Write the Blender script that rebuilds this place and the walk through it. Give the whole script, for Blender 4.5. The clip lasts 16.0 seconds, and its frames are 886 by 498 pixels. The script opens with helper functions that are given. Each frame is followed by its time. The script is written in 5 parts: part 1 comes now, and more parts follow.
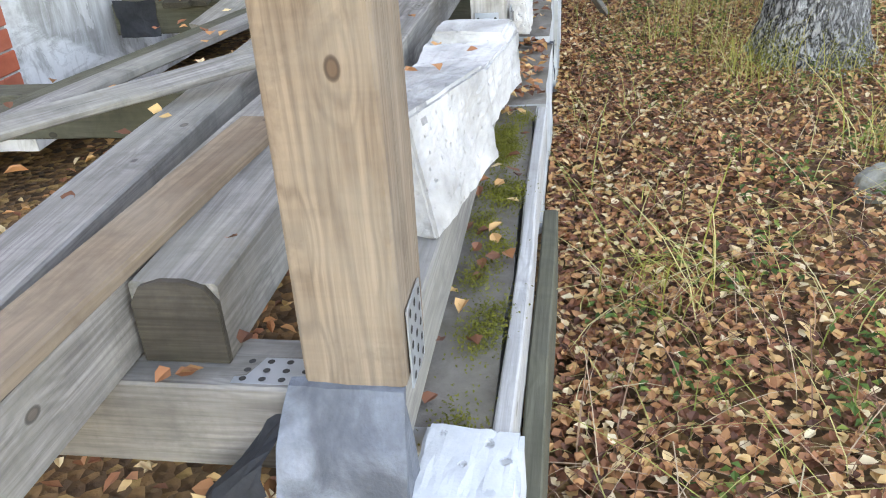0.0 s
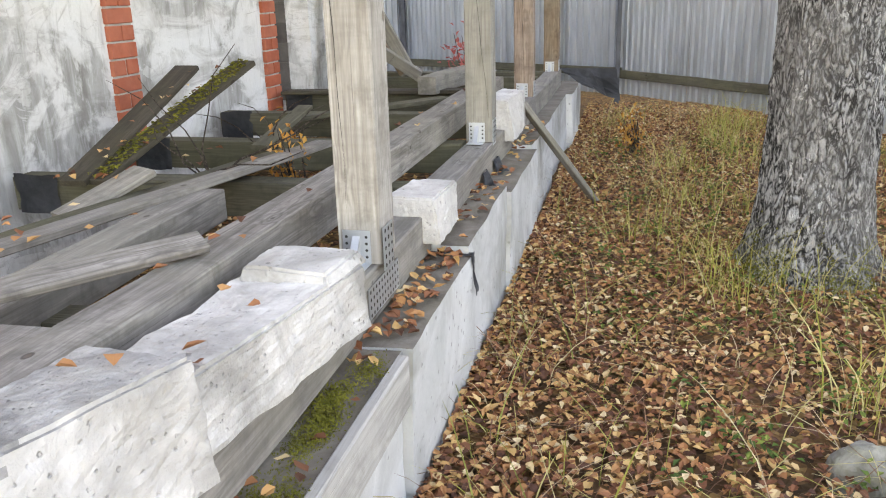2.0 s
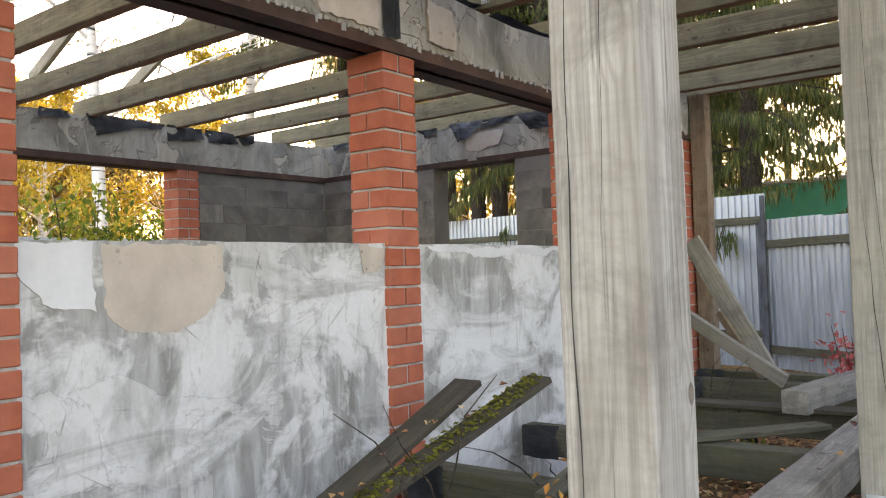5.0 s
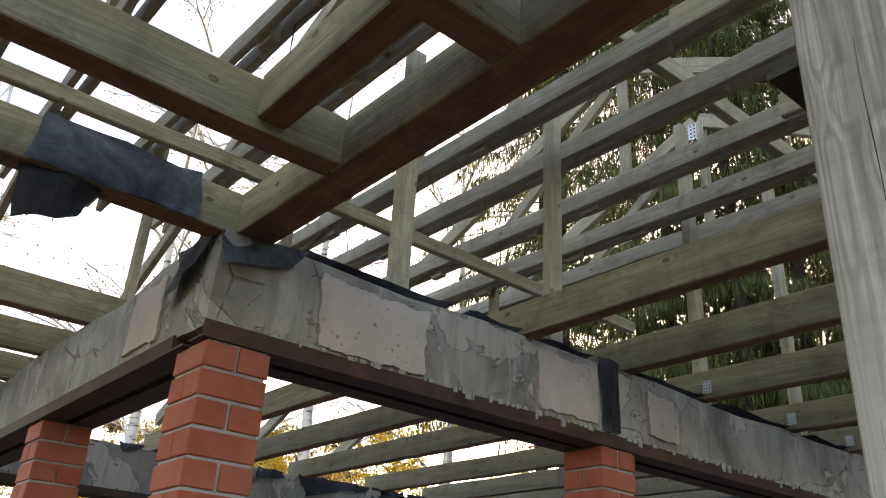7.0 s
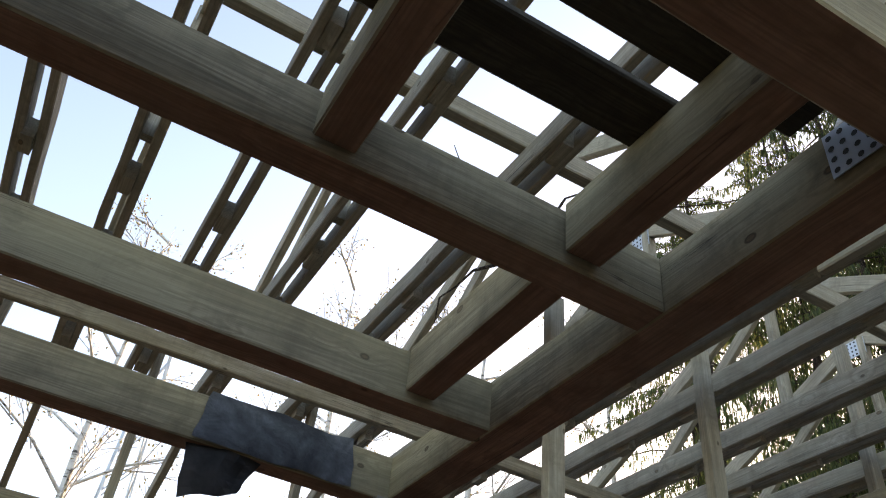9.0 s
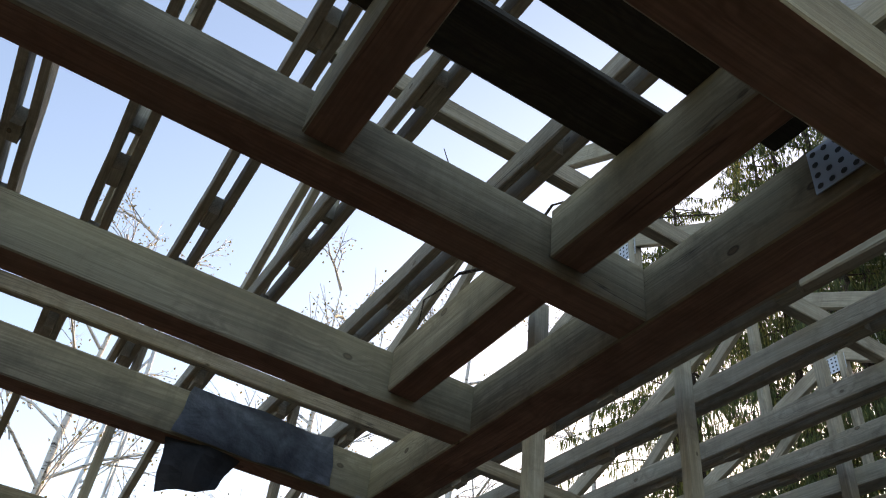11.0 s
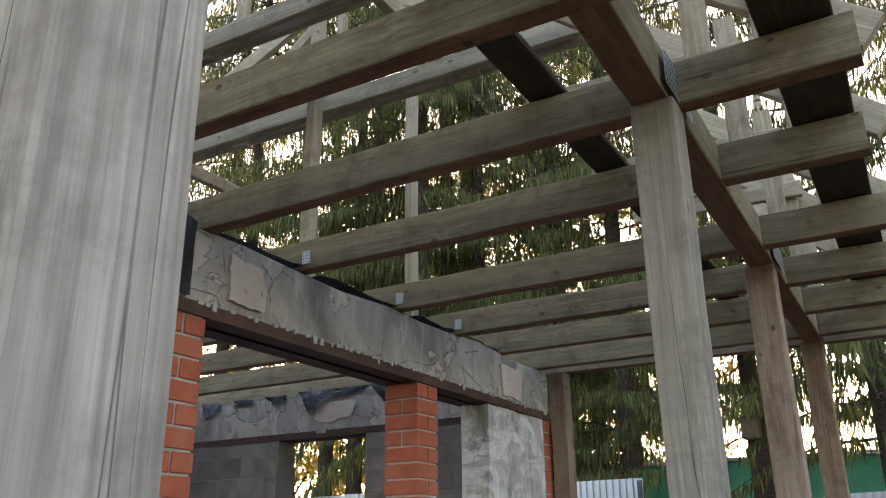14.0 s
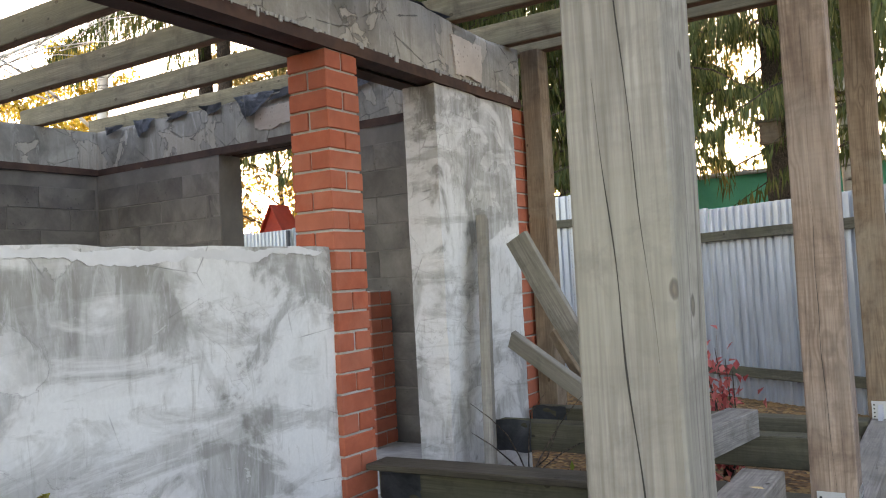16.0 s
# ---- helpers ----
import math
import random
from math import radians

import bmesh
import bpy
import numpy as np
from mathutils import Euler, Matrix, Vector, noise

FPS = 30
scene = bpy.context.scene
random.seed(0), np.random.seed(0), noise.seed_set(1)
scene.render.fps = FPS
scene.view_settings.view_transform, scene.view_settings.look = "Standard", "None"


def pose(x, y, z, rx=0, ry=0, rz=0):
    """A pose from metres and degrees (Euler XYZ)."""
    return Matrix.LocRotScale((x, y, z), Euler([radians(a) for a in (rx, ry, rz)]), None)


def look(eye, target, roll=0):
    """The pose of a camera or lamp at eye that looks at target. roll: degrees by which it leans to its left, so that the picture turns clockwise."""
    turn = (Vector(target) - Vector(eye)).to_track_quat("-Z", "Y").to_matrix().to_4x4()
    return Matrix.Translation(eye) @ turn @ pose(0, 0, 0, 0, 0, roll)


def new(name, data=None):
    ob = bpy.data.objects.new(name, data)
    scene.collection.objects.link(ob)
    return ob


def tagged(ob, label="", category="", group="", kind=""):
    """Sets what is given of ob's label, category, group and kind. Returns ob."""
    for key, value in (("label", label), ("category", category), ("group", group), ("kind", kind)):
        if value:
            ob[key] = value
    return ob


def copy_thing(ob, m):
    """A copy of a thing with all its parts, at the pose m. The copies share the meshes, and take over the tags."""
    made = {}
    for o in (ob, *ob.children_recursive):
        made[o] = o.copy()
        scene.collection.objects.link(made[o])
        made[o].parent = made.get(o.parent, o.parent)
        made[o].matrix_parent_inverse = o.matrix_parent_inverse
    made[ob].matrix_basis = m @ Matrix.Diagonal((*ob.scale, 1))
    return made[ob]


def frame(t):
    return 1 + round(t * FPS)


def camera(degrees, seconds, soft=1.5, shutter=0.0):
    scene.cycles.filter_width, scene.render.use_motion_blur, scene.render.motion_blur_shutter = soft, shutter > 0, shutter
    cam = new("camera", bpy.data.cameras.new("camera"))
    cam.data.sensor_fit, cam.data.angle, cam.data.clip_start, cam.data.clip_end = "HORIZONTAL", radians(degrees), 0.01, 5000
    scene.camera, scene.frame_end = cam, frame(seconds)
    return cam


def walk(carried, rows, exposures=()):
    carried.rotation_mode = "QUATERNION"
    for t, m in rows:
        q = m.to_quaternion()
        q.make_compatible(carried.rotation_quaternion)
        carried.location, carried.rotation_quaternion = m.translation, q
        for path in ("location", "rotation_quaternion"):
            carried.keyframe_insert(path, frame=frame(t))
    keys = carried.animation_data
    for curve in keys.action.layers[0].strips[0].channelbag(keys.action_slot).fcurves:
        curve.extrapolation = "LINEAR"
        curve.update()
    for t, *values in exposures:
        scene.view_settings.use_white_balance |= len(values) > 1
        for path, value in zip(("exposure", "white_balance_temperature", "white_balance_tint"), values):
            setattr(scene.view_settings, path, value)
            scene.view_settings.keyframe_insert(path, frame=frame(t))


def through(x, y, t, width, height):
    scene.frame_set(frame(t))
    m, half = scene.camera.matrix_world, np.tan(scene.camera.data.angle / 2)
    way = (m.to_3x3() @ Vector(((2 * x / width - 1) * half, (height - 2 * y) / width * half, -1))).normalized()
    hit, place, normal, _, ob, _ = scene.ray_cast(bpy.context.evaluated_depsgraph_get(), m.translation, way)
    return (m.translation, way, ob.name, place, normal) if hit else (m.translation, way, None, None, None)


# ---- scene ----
cam = camera(57.0, 16.0, 1.1)
METRES, EYE, TILT, LEAN, TURN = 5.3, 1.49, 0.0, 0.0, 10.2
ROWS = [
    (0.0, 0.0, 0.0, 0.0, -1.85, -27.84, 3.51),
    (0.5, 0.0418, 0.0117, 0.0051, -0.02, -26.64, 3.08),
    (1.0, 0.0741, 0.0554, 0.0008, -0.14, -24.33, 2.18),
    (1.5, 0.0957, 0.105, 0.0108, 0.42, -20.97, 1.47),
    (2.0, 0.1197, 0.136, 0.0086, 2.77, -17.63, 1.53),
    (2.5, 0.149, 0.1694, 0.0148, 4.25, -15.1, 1.33),
    (3.0, 0.1529, 0.2295, 0.0067, 6.54, -12.14, 1.56),
    (5.5, 0.0901, 0.3885, 0.0416, 32.61, 6.6, 1.36),
    (6.0, 0.0798, 0.3843, 0.0546, 36.82, 12.56, 0.42),
    (6.5, 0.0795, 0.3809, 0.0718, 38.92, 19.16, -1.35),
    (7.0, 0.0821, 0.378, 0.0793, 39.67, 25.42, -3.12),
    (7.5, 0.0837, 0.3741, 0.0881, 40.46, 31.2, -4.43),
    (8.0, 0.0834, 0.3662, 0.0912, 42.32, 35.32, -5.09),
    (8.5, 0.086, 0.3634, 0.0976, 45.59, 38.15, -5.23),
    (9.0, 0.0879, 0.3634, 0.0999, 49.69, 40.01, -5.22),
    (11.5, 0.0904, 0.3641, 0.0979, 46.03, 40.61, -6.83),
    (12.0, 0.0958, 0.371, 0.0965, 36.95, 38.34, -5.27),
    (12.5, 0.107, 0.3908, 0.0944, 29.63, 34.61, -3.44),
    (13.0, 0.1283, 0.4141, 0.0873, 24.71, 30.05, -1.78),
    (13.5, 0.1455, 0.445, 0.0799, 21.64, 24.88, -0.24),
    (14.0, 0.1421, 0.5158, 0.0573, 20.05, 20.03, 0.61),
    (14.5, 0.1419, 0.5858, 0.0515, 20.17, 14.96, 1.16),
    (15.0, 0.1541, 0.638, 0.0403, 21.09, 10.38, 1.55),
    (15.5, 0.1544, 0.698, 0.0322, 22.07, 5.94, 2.26),
    (16.0, 0.1489, 0.7754, 0.0266, 22.09, 2.0, 3.12),
]
EXPOSURES = [(0, 3.83, 8500, 24), (2.0, 3.64, 9700, 27), (3.2, 3.42, 10000, 27), (5.5, 3.02, 8700, 27), (6.5, 2.45, 8100, 23), (8.0, 2.23, 7800, 20), (9.0, 2.1, 7500, 20), (11.5, 1.66, 7200, 18), (12.0, 1.66, 7200, 18), (12.5, 2.0, 7800, 20), (13.5, 2.55, 8000, 22), (15.0, 2.9, 8600, 26), (16.0, 3.16, 8700, 26)]
walk(cam, [(t, pose(0, 0, EYE, TILT, LEAN, TURN) @ pose(METRES * x, METRES * y, METRES * z, 90 + pitch, roll, yaw)) for t, x, y, z, yaw, pitch, roll in ROWS], exposures=EXPOSURES)

# ---- world and light ----
SUN_TO = Vector((0.44, -0.861, -0.256))
world = bpy.data.worlds.new("world")
scene.world = world
world.use_nodes = True
wn = world.node_tree
sky = wn.nodes.new("ShaderNodeTexSky")
sky.sky_type = "NISHITA"
sky.sun_disc = False
sky.sun_elevation, sky.sun_rotation = radians(15), radians(-27)
sky.dust_density = 1.6
wn.links.new(sky.outputs[0], wn.nodes["Background"].inputs[0])
wn.nodes["Background"].inputs[1].default_value = 0.15
sun = new("sun", bpy.data.lights.new("sun", "SUN"))
sun.data.energy, sun.data.angle, sun.data.color = 1.0, radians(10), (1, 0.86, 0.68)
sun.matrix_world = look((0, 0, 0), SUN_TO)


# ---- materials ----
class Nodes:
    """A short way to chain the nodes of one material."""

    def __init__(self, name, rough=0.85, metal=0.0):
        self.mat = bpy.data.materials.new(name)
        self.mat.use_nodes = True
        self.t = self.mat.node_tree
        self.out = self.t.nodes["Principled BSDF"]
        self.out.inputs["Roughness"].default_value = rough
        self.out.inputs["Metallic"].default_value = metal
        self.out.inputs["Specular IOR Level"].default_value = 0.3
        self.co = self.t.nodes.new("ShaderNodeTexCoord").outputs["Object"]
        self.info = self.t.nodes.new("ShaderNodeObjectInfo").outputs["Random"]
        self.isle = self.t.nodes.new("ShaderNodeNewGeometry").outputs["Random Per Island"]

    def put(self, sock, v):
        if isinstance(v, bpy.types.NodeSocket):
            self.t.links.new(v, sock)
        else:
            sock.default_value = (*v, 1) if isinstance(v, tuple) and len(v) == 3 and sock.type == "RGBA" else v

    def math(self, op, a, b=0.0, clamp=False):
        n = self.t.nodes.new("ShaderNodeMath")
        n.operation, n.use_clamp = op, clamp
        self.put(n.inputs[0], a)
        self.put(n.inputs[1], b)
        return n.outputs[0]

    def space(self, scale, shift=None):
        n = self.t.nodes.new("ShaderNodeMapping")
        n.inputs["Scale"].default_value = scale
        self.t.links.new(self.co, n.inputs[0])
        if shift is not None:
            m = self.t.nodes.new("ShaderNodeVectorMath")
            m.operation = "SCALE"
            m.inputs[0].default_value = (37.0, 19.0, 53.0)
            self.put(m.inputs["Scale"], shift)
            self.t.links.new(m.outputs[0], n.inputs["Location"])
        return n.outputs[0]

    def noise(self, co, scale, detail=4.0, rough=0.55, warp=0.0):
        n = self.t.nodes.new("ShaderNodeTexNoise")
        self.put(n.inputs["Vector"], co)
        n.inputs["Scale"].default_value, n.inputs["Detail"].default_value = scale, detail
        n.inputs["Roughness"].default_value, n.inputs["Distortion"].default_value = rough, warp
        return n.outputs["Fac"]

    def voronoi(self, co, scale, kind="F1", out="Distance"):
        n = self.t.nodes.new("ShaderNodeTexVoronoi")
        n.feature = kind
        self.put(n.inputs["Vector"], co)
        n.inputs["Scale"].default_value = scale
        return n.outputs[out]

    def ramp(self, f, stops):
        n = self.t.nodes.new("ShaderNodeValToRGB")
        e = n.color_ramp.elements
        while len(e) < len(stops):
            e.new(0.5)
        for el, (p, c) in zip(e, stops):
            el.position, el.color = p, (*c, 1) if isinstance(c, tuple) else (c, c, c, 1)
        self.put(n.inputs[0], f)
        return n.outputs[0]

    def mix(self, f, a, b, kind="MIX"):
        n = self.t.nodes.new("ShaderNodeMix")
        n.data_type, n.blend_type = "RGBA", kind
        self.put(n.inputs[0], f)
        self.put(n.inputs[6], a)
        self.put(n.inputs[7], b)
        return n.outputs[2]

    def done(self, colour, height=None, bump=0.3, depth=0.01, rough=None):
        self.put(self.out.inputs["Base Color"], colour)
        if rough is not None:
            self.put(self.out.inputs["Roughness"], rough)
        if height is not None:
            b = self.t.nodes.new("ShaderNodeBump")
            b.inputs["Strength"].default_value, b.inputs["Distance"].default_value = bump, depth
            self.put(b.inputs["Height"], height)
            self.t.links.new(b.outputs[0], self.out.inputs["Normal"])
        return self.mat


def wood(name, dark, light, tint, tint_amount=0.5, bump=0.5):
    n = Nodes(name, 0.88)
    long = n.space((0.8, 9.0, 9.0), n.info)
    fine = n.space((4.0, 150.0, 150.0), n.info)
    free = n.space((1.0, 1.0, 1.0), n.info)
    g1 = n.noise(long, 2.0, 5, 0.6, 0.8)
    g2 = n.noise(fine, 1.0, 3, 0.6)
    # knots, and growth rings drawn out along the timber that bend round them
    knot = n.voronoi(n.space((0.62, 1.0, 1.0), n.info), 8.0)
    pull = n.ramp(knot, ((0.10, 1.0), (0.42, 0.0)))
    field = n.noise(n.space((0.22, 5.0, 5.0), n.info), 1.3, 2, 0.45, 0.3)
    ring = n.math("SINE", n.math("ADD", n.math("MULTIPLY", field, 150.0), n.math("MULTIPLY", pull, 9.0)))
    ring = n.math("ADD", n.math("MULTIPLY", ring, 0.5), 0.5)
    col = n.ramp(g1, ((0.28, dark), (0.5, tuple((a + b) / 2 for a, b in zip(dark, light))), (0.72, light)))
    soft = n.ramp(n.noise(n.space((0.7, 2.0, 2.0), n.info), 1.6, 4), ((0.36, 0.10), (0.64, 0.42)))
    col = n.mix(n.math("MULTIPLY", n.ramp(ring, ((0.35, 0.0), (0.95, 1.0))), soft), col, tuple(c * 0.5 for c in dark))
    col = n.mix(n.math("MULTIPLY", n.ramp(g2, ((0.35, 1.0), (0.55, 0.0))), 0.42), col, tuple(c * 0.5 for c in dark))
    saw = n.noise(n.space((55.0, 2.5, 2.5), n.info), 1.0, 3, 0.6)
    col = n.mix(n.math("MULTIPLY", n.ramp(saw, ((0.45, 0.0), (0.65, 1.0))), 0.14), col, tuple(c * 0.5 for c in dark))
    stain = n.ramp(n.noise(free, 1.7, 6, 0.65, 0.5), ((0.42, 0.0), (0.66, 1.0)))
    col = n.mix(n.math("MULTIPLY", stain, tint_amount), col, tint)
    mould = n.ramp(n.noise(free, 5.5, 6, 0.7, 0.4), ((0.5, 0.0), (0.70, 0.62)))
    col = n.mix(mould, col, tuple(c * 0.55 for c in dark))
    kmask = n.ramp(knot, ((0.06, 1.0), (0.095, 0.0)))
    krim = n.ramp(n.math("ABSOLUTE", n.math("SUBTRACT", knot, 0.072)), ((0.006, 1.0), (0.024, 0.0)))
    col = n.mix(n.math("MULTIPLY", kmask, 0.75), col, (dark[0] * 0.55, dark[1] * 0.42, dark[2] * 0.3))
    col = n.mix(n.math("MULTIPLY", krim, 0.6), col, tuple(c * 0.2 for c in dark))
    crack = n.noise(n.space((0.3, 14.0, 14.0), n.info), 1.3, 2, 0.4, 0.3)
    cmask = n.ramp(n.math("ABSOLUTE", n.math("SUBTRACT", crack, 0.5)), ((0.0015, 1.0), (0.005, 0.0)))
    cmask = n.math("MULTIPLY", cmask, n.ramp(n.noise(n.space((0.9, 6.0, 6.0), n.info), 1.0, 2), ((0.55, 0.0), (0.62, 1.0))))
    col = n.mix(n.math("MULTIPLY", cmask, 0.75), col, tuple(c * 0.18 for c in dark))
    col = n.mix(n.math("MULTIPLY", n.info, 0.3), col, tuple(c * 0.6 for c in light))
    h = n.math("SUBTRACT", n.math("ADD", g2, n.math("MULTIPLY", ring, 0.25)), n.math("MULTIPLY", cmask, 1.5))
    return n.done(col, h, bump, 0.003)


WOOD_POST = wood("post_wood", (0.215, 0.188, 0.16), (0.53, 0.505, 0.465), (0.37, 0.34, 0.295), 0.5)
WOOD_PALE = wood("whitish_wood", (0.26, 0.245, 0.22), (0.57, 0.555, 0.525), (0.42, 0.405, 0.375), 0.5)
WOOD_GREY = wood("grey_brown_post_wood", (0.155, 0.142, 0.12), (0.385, 0.365, 0.325), (0.265, 0.255, 0.20), 0.5)
WOOD_WARM = wood("fresh_brown_wood", (0.13, 0.084, 0.053), (0.315, 0.228, 0.155), (0.27, 0.235, 0.185), 0.5)
WOOD_BROWN = wood("red_brown_wood", (0.17, 0.115, 0.087), (0.41, 0.315, 0.25), (0.31, 0.265, 0.23), 0.5)
WOOD_DECK = wood("grey_deck_wood", (0.115, 0.102, 0.088), (0.355, 0.33, 0.30), (0.30, 0.285, 0.225), 0.45)
WOOD_DARK = wood("dark_deck_wood", (0.055, 0.05, 0.035), (0.15, 0.14, 0.10), (0.10, 0.10, 0.055), 0.6)
WOOD_ROOF = wood("roof_wood", (0.165, 0.132, 0.082), (0.43, 0.37, 0.25), (0.30, 0.265, 0.155), 0.55)
# Redder and darker than roof_wood, for the bottom faces of ceiling timbers.
WOOD_UNDER = wood("red_underside_wood", (0.15, 0.08, 0.052), (0.34, 0.19, 0.125), (0.22, 0.15, 0.10), 0.55)
# The roof_wood colours times about 0.72, to darken the house joists.
WOOD_JOIST = wood("dark_joist_wood", (0.115, 0.092, 0.06), (0.315, 0.27, 0.185), (0.215, 0.195, 0.115), 0.55)
WOOD_TRUSS = wood("truss_wood", (0.24, 0.205, 0.145), (0.52, 0.47, 0.37), (0.34, 0.32, 0.23), 0.5)
WOOD_BLACK = wood("old_board_wood", (0.035, 0.028, 0.02), (0.10, 0.085, 0.065), (0.06, 0.055, 0.03), 0.6)


def plaster_material():
    n = Nodes("grey_plaster", 0.93)
    p = n.space((1, 1, 1))
    streak = n.noise(n.space((3.5, 3.5, 0.8)), 2.2, 6, 0.62, 0.6)
    cloud = n.noise(n.space((1, 1, 1.3)), 1.35, 7, 0.6, 0.9)
    grain = n.noise(p, 60, 3, 0.6)
    band = n.noise(n.space((0.7, 0.7, 3.0)), 1.5, 7, 0.66, 1.0)
    fine = n.noise(n.space((9, 9, 2.2)), 1.6, 6, 0.68, 1.2)
    col = n.ramp(streak, ((0.28, (0.19, 0.185, 0.17)), (0.5, (0.37, 0.37, 0.36)), (0.72, (0.56, 0.57, 0.57))))
    col = n.mix(n.ramp(cloud, ((0.46, 0.0), (0.505, 0.75), (0.58, 0.95))), col, (0.72, 0.73, 0.725))
    # thin skim coat that has come off in islands
    isle = n.noise(n.space((1, 1, 1.25)), 1.9, 7, 0.58, 0.9)
    skim = n.ramp(isle, ((0.545, 0.0), (0.555, 1.0)))
    col = n.mix(n.math("MULTIPLY", skim, 0.5), col, (0.66, 0.665, 0.65))
    edge = n.ramp(n.math("ABSOLUTE", n.math("SUBTRACT", isle, 0.549)), ((0.002, 1.0), (0.008, 0.0)))
    col = n.mix(n.math("MULTIPLY", edge, 0.22), col, (0.13, 0.125, 0.11))
    dark = n.ramp(n.noise(n.space((2.2, 2.2, 1.0)), 1.7, 5, 0.6, 0.5), ((0.56, 0.0), (0.72, 0.7)))
    col = n.mix(dark, col, (0.15, 0.145, 0.12))
    col = n.mix(n.ramp(band, ((0.52, 0.0), (0.62, 0.5))), col, (0.22, 0.215, 0.195))
    col = n.mix(n.ramp(fine, ((0.52, 0.0), (0.66, 0.5))), col, (0.62, 0.635, 0.64))
    col = n.mix(n.ramp(fine, ((0.30, 0.4), (0.44, 0.0))), col, (0.20, 0.195, 0.17))
    col = n.mix(n.math("MULTIPLY", grain, 0.25), col, (0.2, 0.19, 0.17))
    crack = n.voronoi(n.space((1, 1, 1.4)), 2.1, "DISTANCE_TO_EDGE")
    crack = n.math("ADD", crack, n.math("MULTIPLY", n.noise(p, 9, 3), 0.03))
    cm = n.ramp(crack, ((0.013, 1.0), (0.018, 0.0)))
    cm = n.math("MULTIPLY", cm, n.ramp(n.noise(p, 1.3, 2), ((0.5, 0.0), (0.56, 1.0))))
    col = n.mix(n.math("MULTIPLY", cm, 0.42), col, (0.10, 0.095, 0.08))
    h = n.math("ADD", n.math("MULTIPLY", grain, 0.25), n.math("ADD", n.math("MULTIPLY", skim, 0.6), n.math("MULTIPLY", streak, 0.5)))
    return n.done(col, n.math("SUBTRACT", h, cm), 0.55, 0.008)


def lintel_material():
    n = Nodes("flaking_render", 0.95)
    p = n.space((1, 1, 1))
    big = n.noise(p, 2.2, 6, 0.62, 0.7)
    col = n.ramp(big, ((0.3, (0.15, 0.142, 0.125)), (0.5, (0.33, 0.315, 0.28)), (0.7, (0.48, 0.455, 0.40))))
    # render that has flaked off in islands, the paler blocks behind it
    isle = n.noise(n.space((1.0, 1.0, 1.1)), 2.3, 6, 0.55, 0.6)
    bare = n.ramp(isle, ((0.555, 0.0), (0.562, 1.0)))
    col = n.mix(n.math("MULTIPLY", bare, 0.75), col, (0.53, 0.475, 0.40))
    edge = n.ramp(n.math("ABSOLUTE", n.math("SUBTRACT", isle, 0.557)), ((0.002, 1.0), (0.009, 0.0)))
    col = n.mix(n.math("MULTIPLY", edge, 0.55), col, (0.07, 0.064, 0.052))
    drip = n.ramp(n.noise(n.space((7, 7, 0.6)), 2.2, 5, 0.65), ((0.5, 0.0), (0.66, 0.65)))
    col = n.mix(drip, col, (0.24, 0.225, 0.19))
    chalk = n.ramp(n.noise(n.space((6, 6, 1.2)), 1.7, 6, 0.68, 0.8), ((0.56, 0.0), (0.68, 0.6)))
    col = n.mix(chalk, col, (0.58, 0.56, 0.52))
    crack = n.voronoi(n.space((1, 1, 1.2)), 3.1, "DISTANCE_TO_EDGE")
    crack = n.math("ADD", crack, n.math("MULTIPLY", n.noise(p, 8, 5, 0.65), 0.13))
    cm = n.ramp(crack, ((0.066, 1.0), (0.074, 0.0)))
    cm = n.math("MULTIPLY", cm, n.ramp(n.noise(p, 1.1, 3), ((0.42, 0.0), (0.5, 1.0))))
    col = n.mix(n.math("MULTIPLY", cm, 0.5), col, (0.065, 0.06, 0.05))
    grain = n.noise(p, 70, 3)
    col = n.mix(n.math("MULTIPLY", grain, 0.35), col, (0.16, 0.15, 0.12))
    lump = n.noise(p, 3.2, 3)
    h = n.math("SUBTRACT", n.math("ADD", n.math("MULTIPLY", grain, 0.3), lump), n.math("ADD", cm, n.math("MULTIPLY", bare, 0.7)))
    return n.done(col, h, 0.8, 0.012)


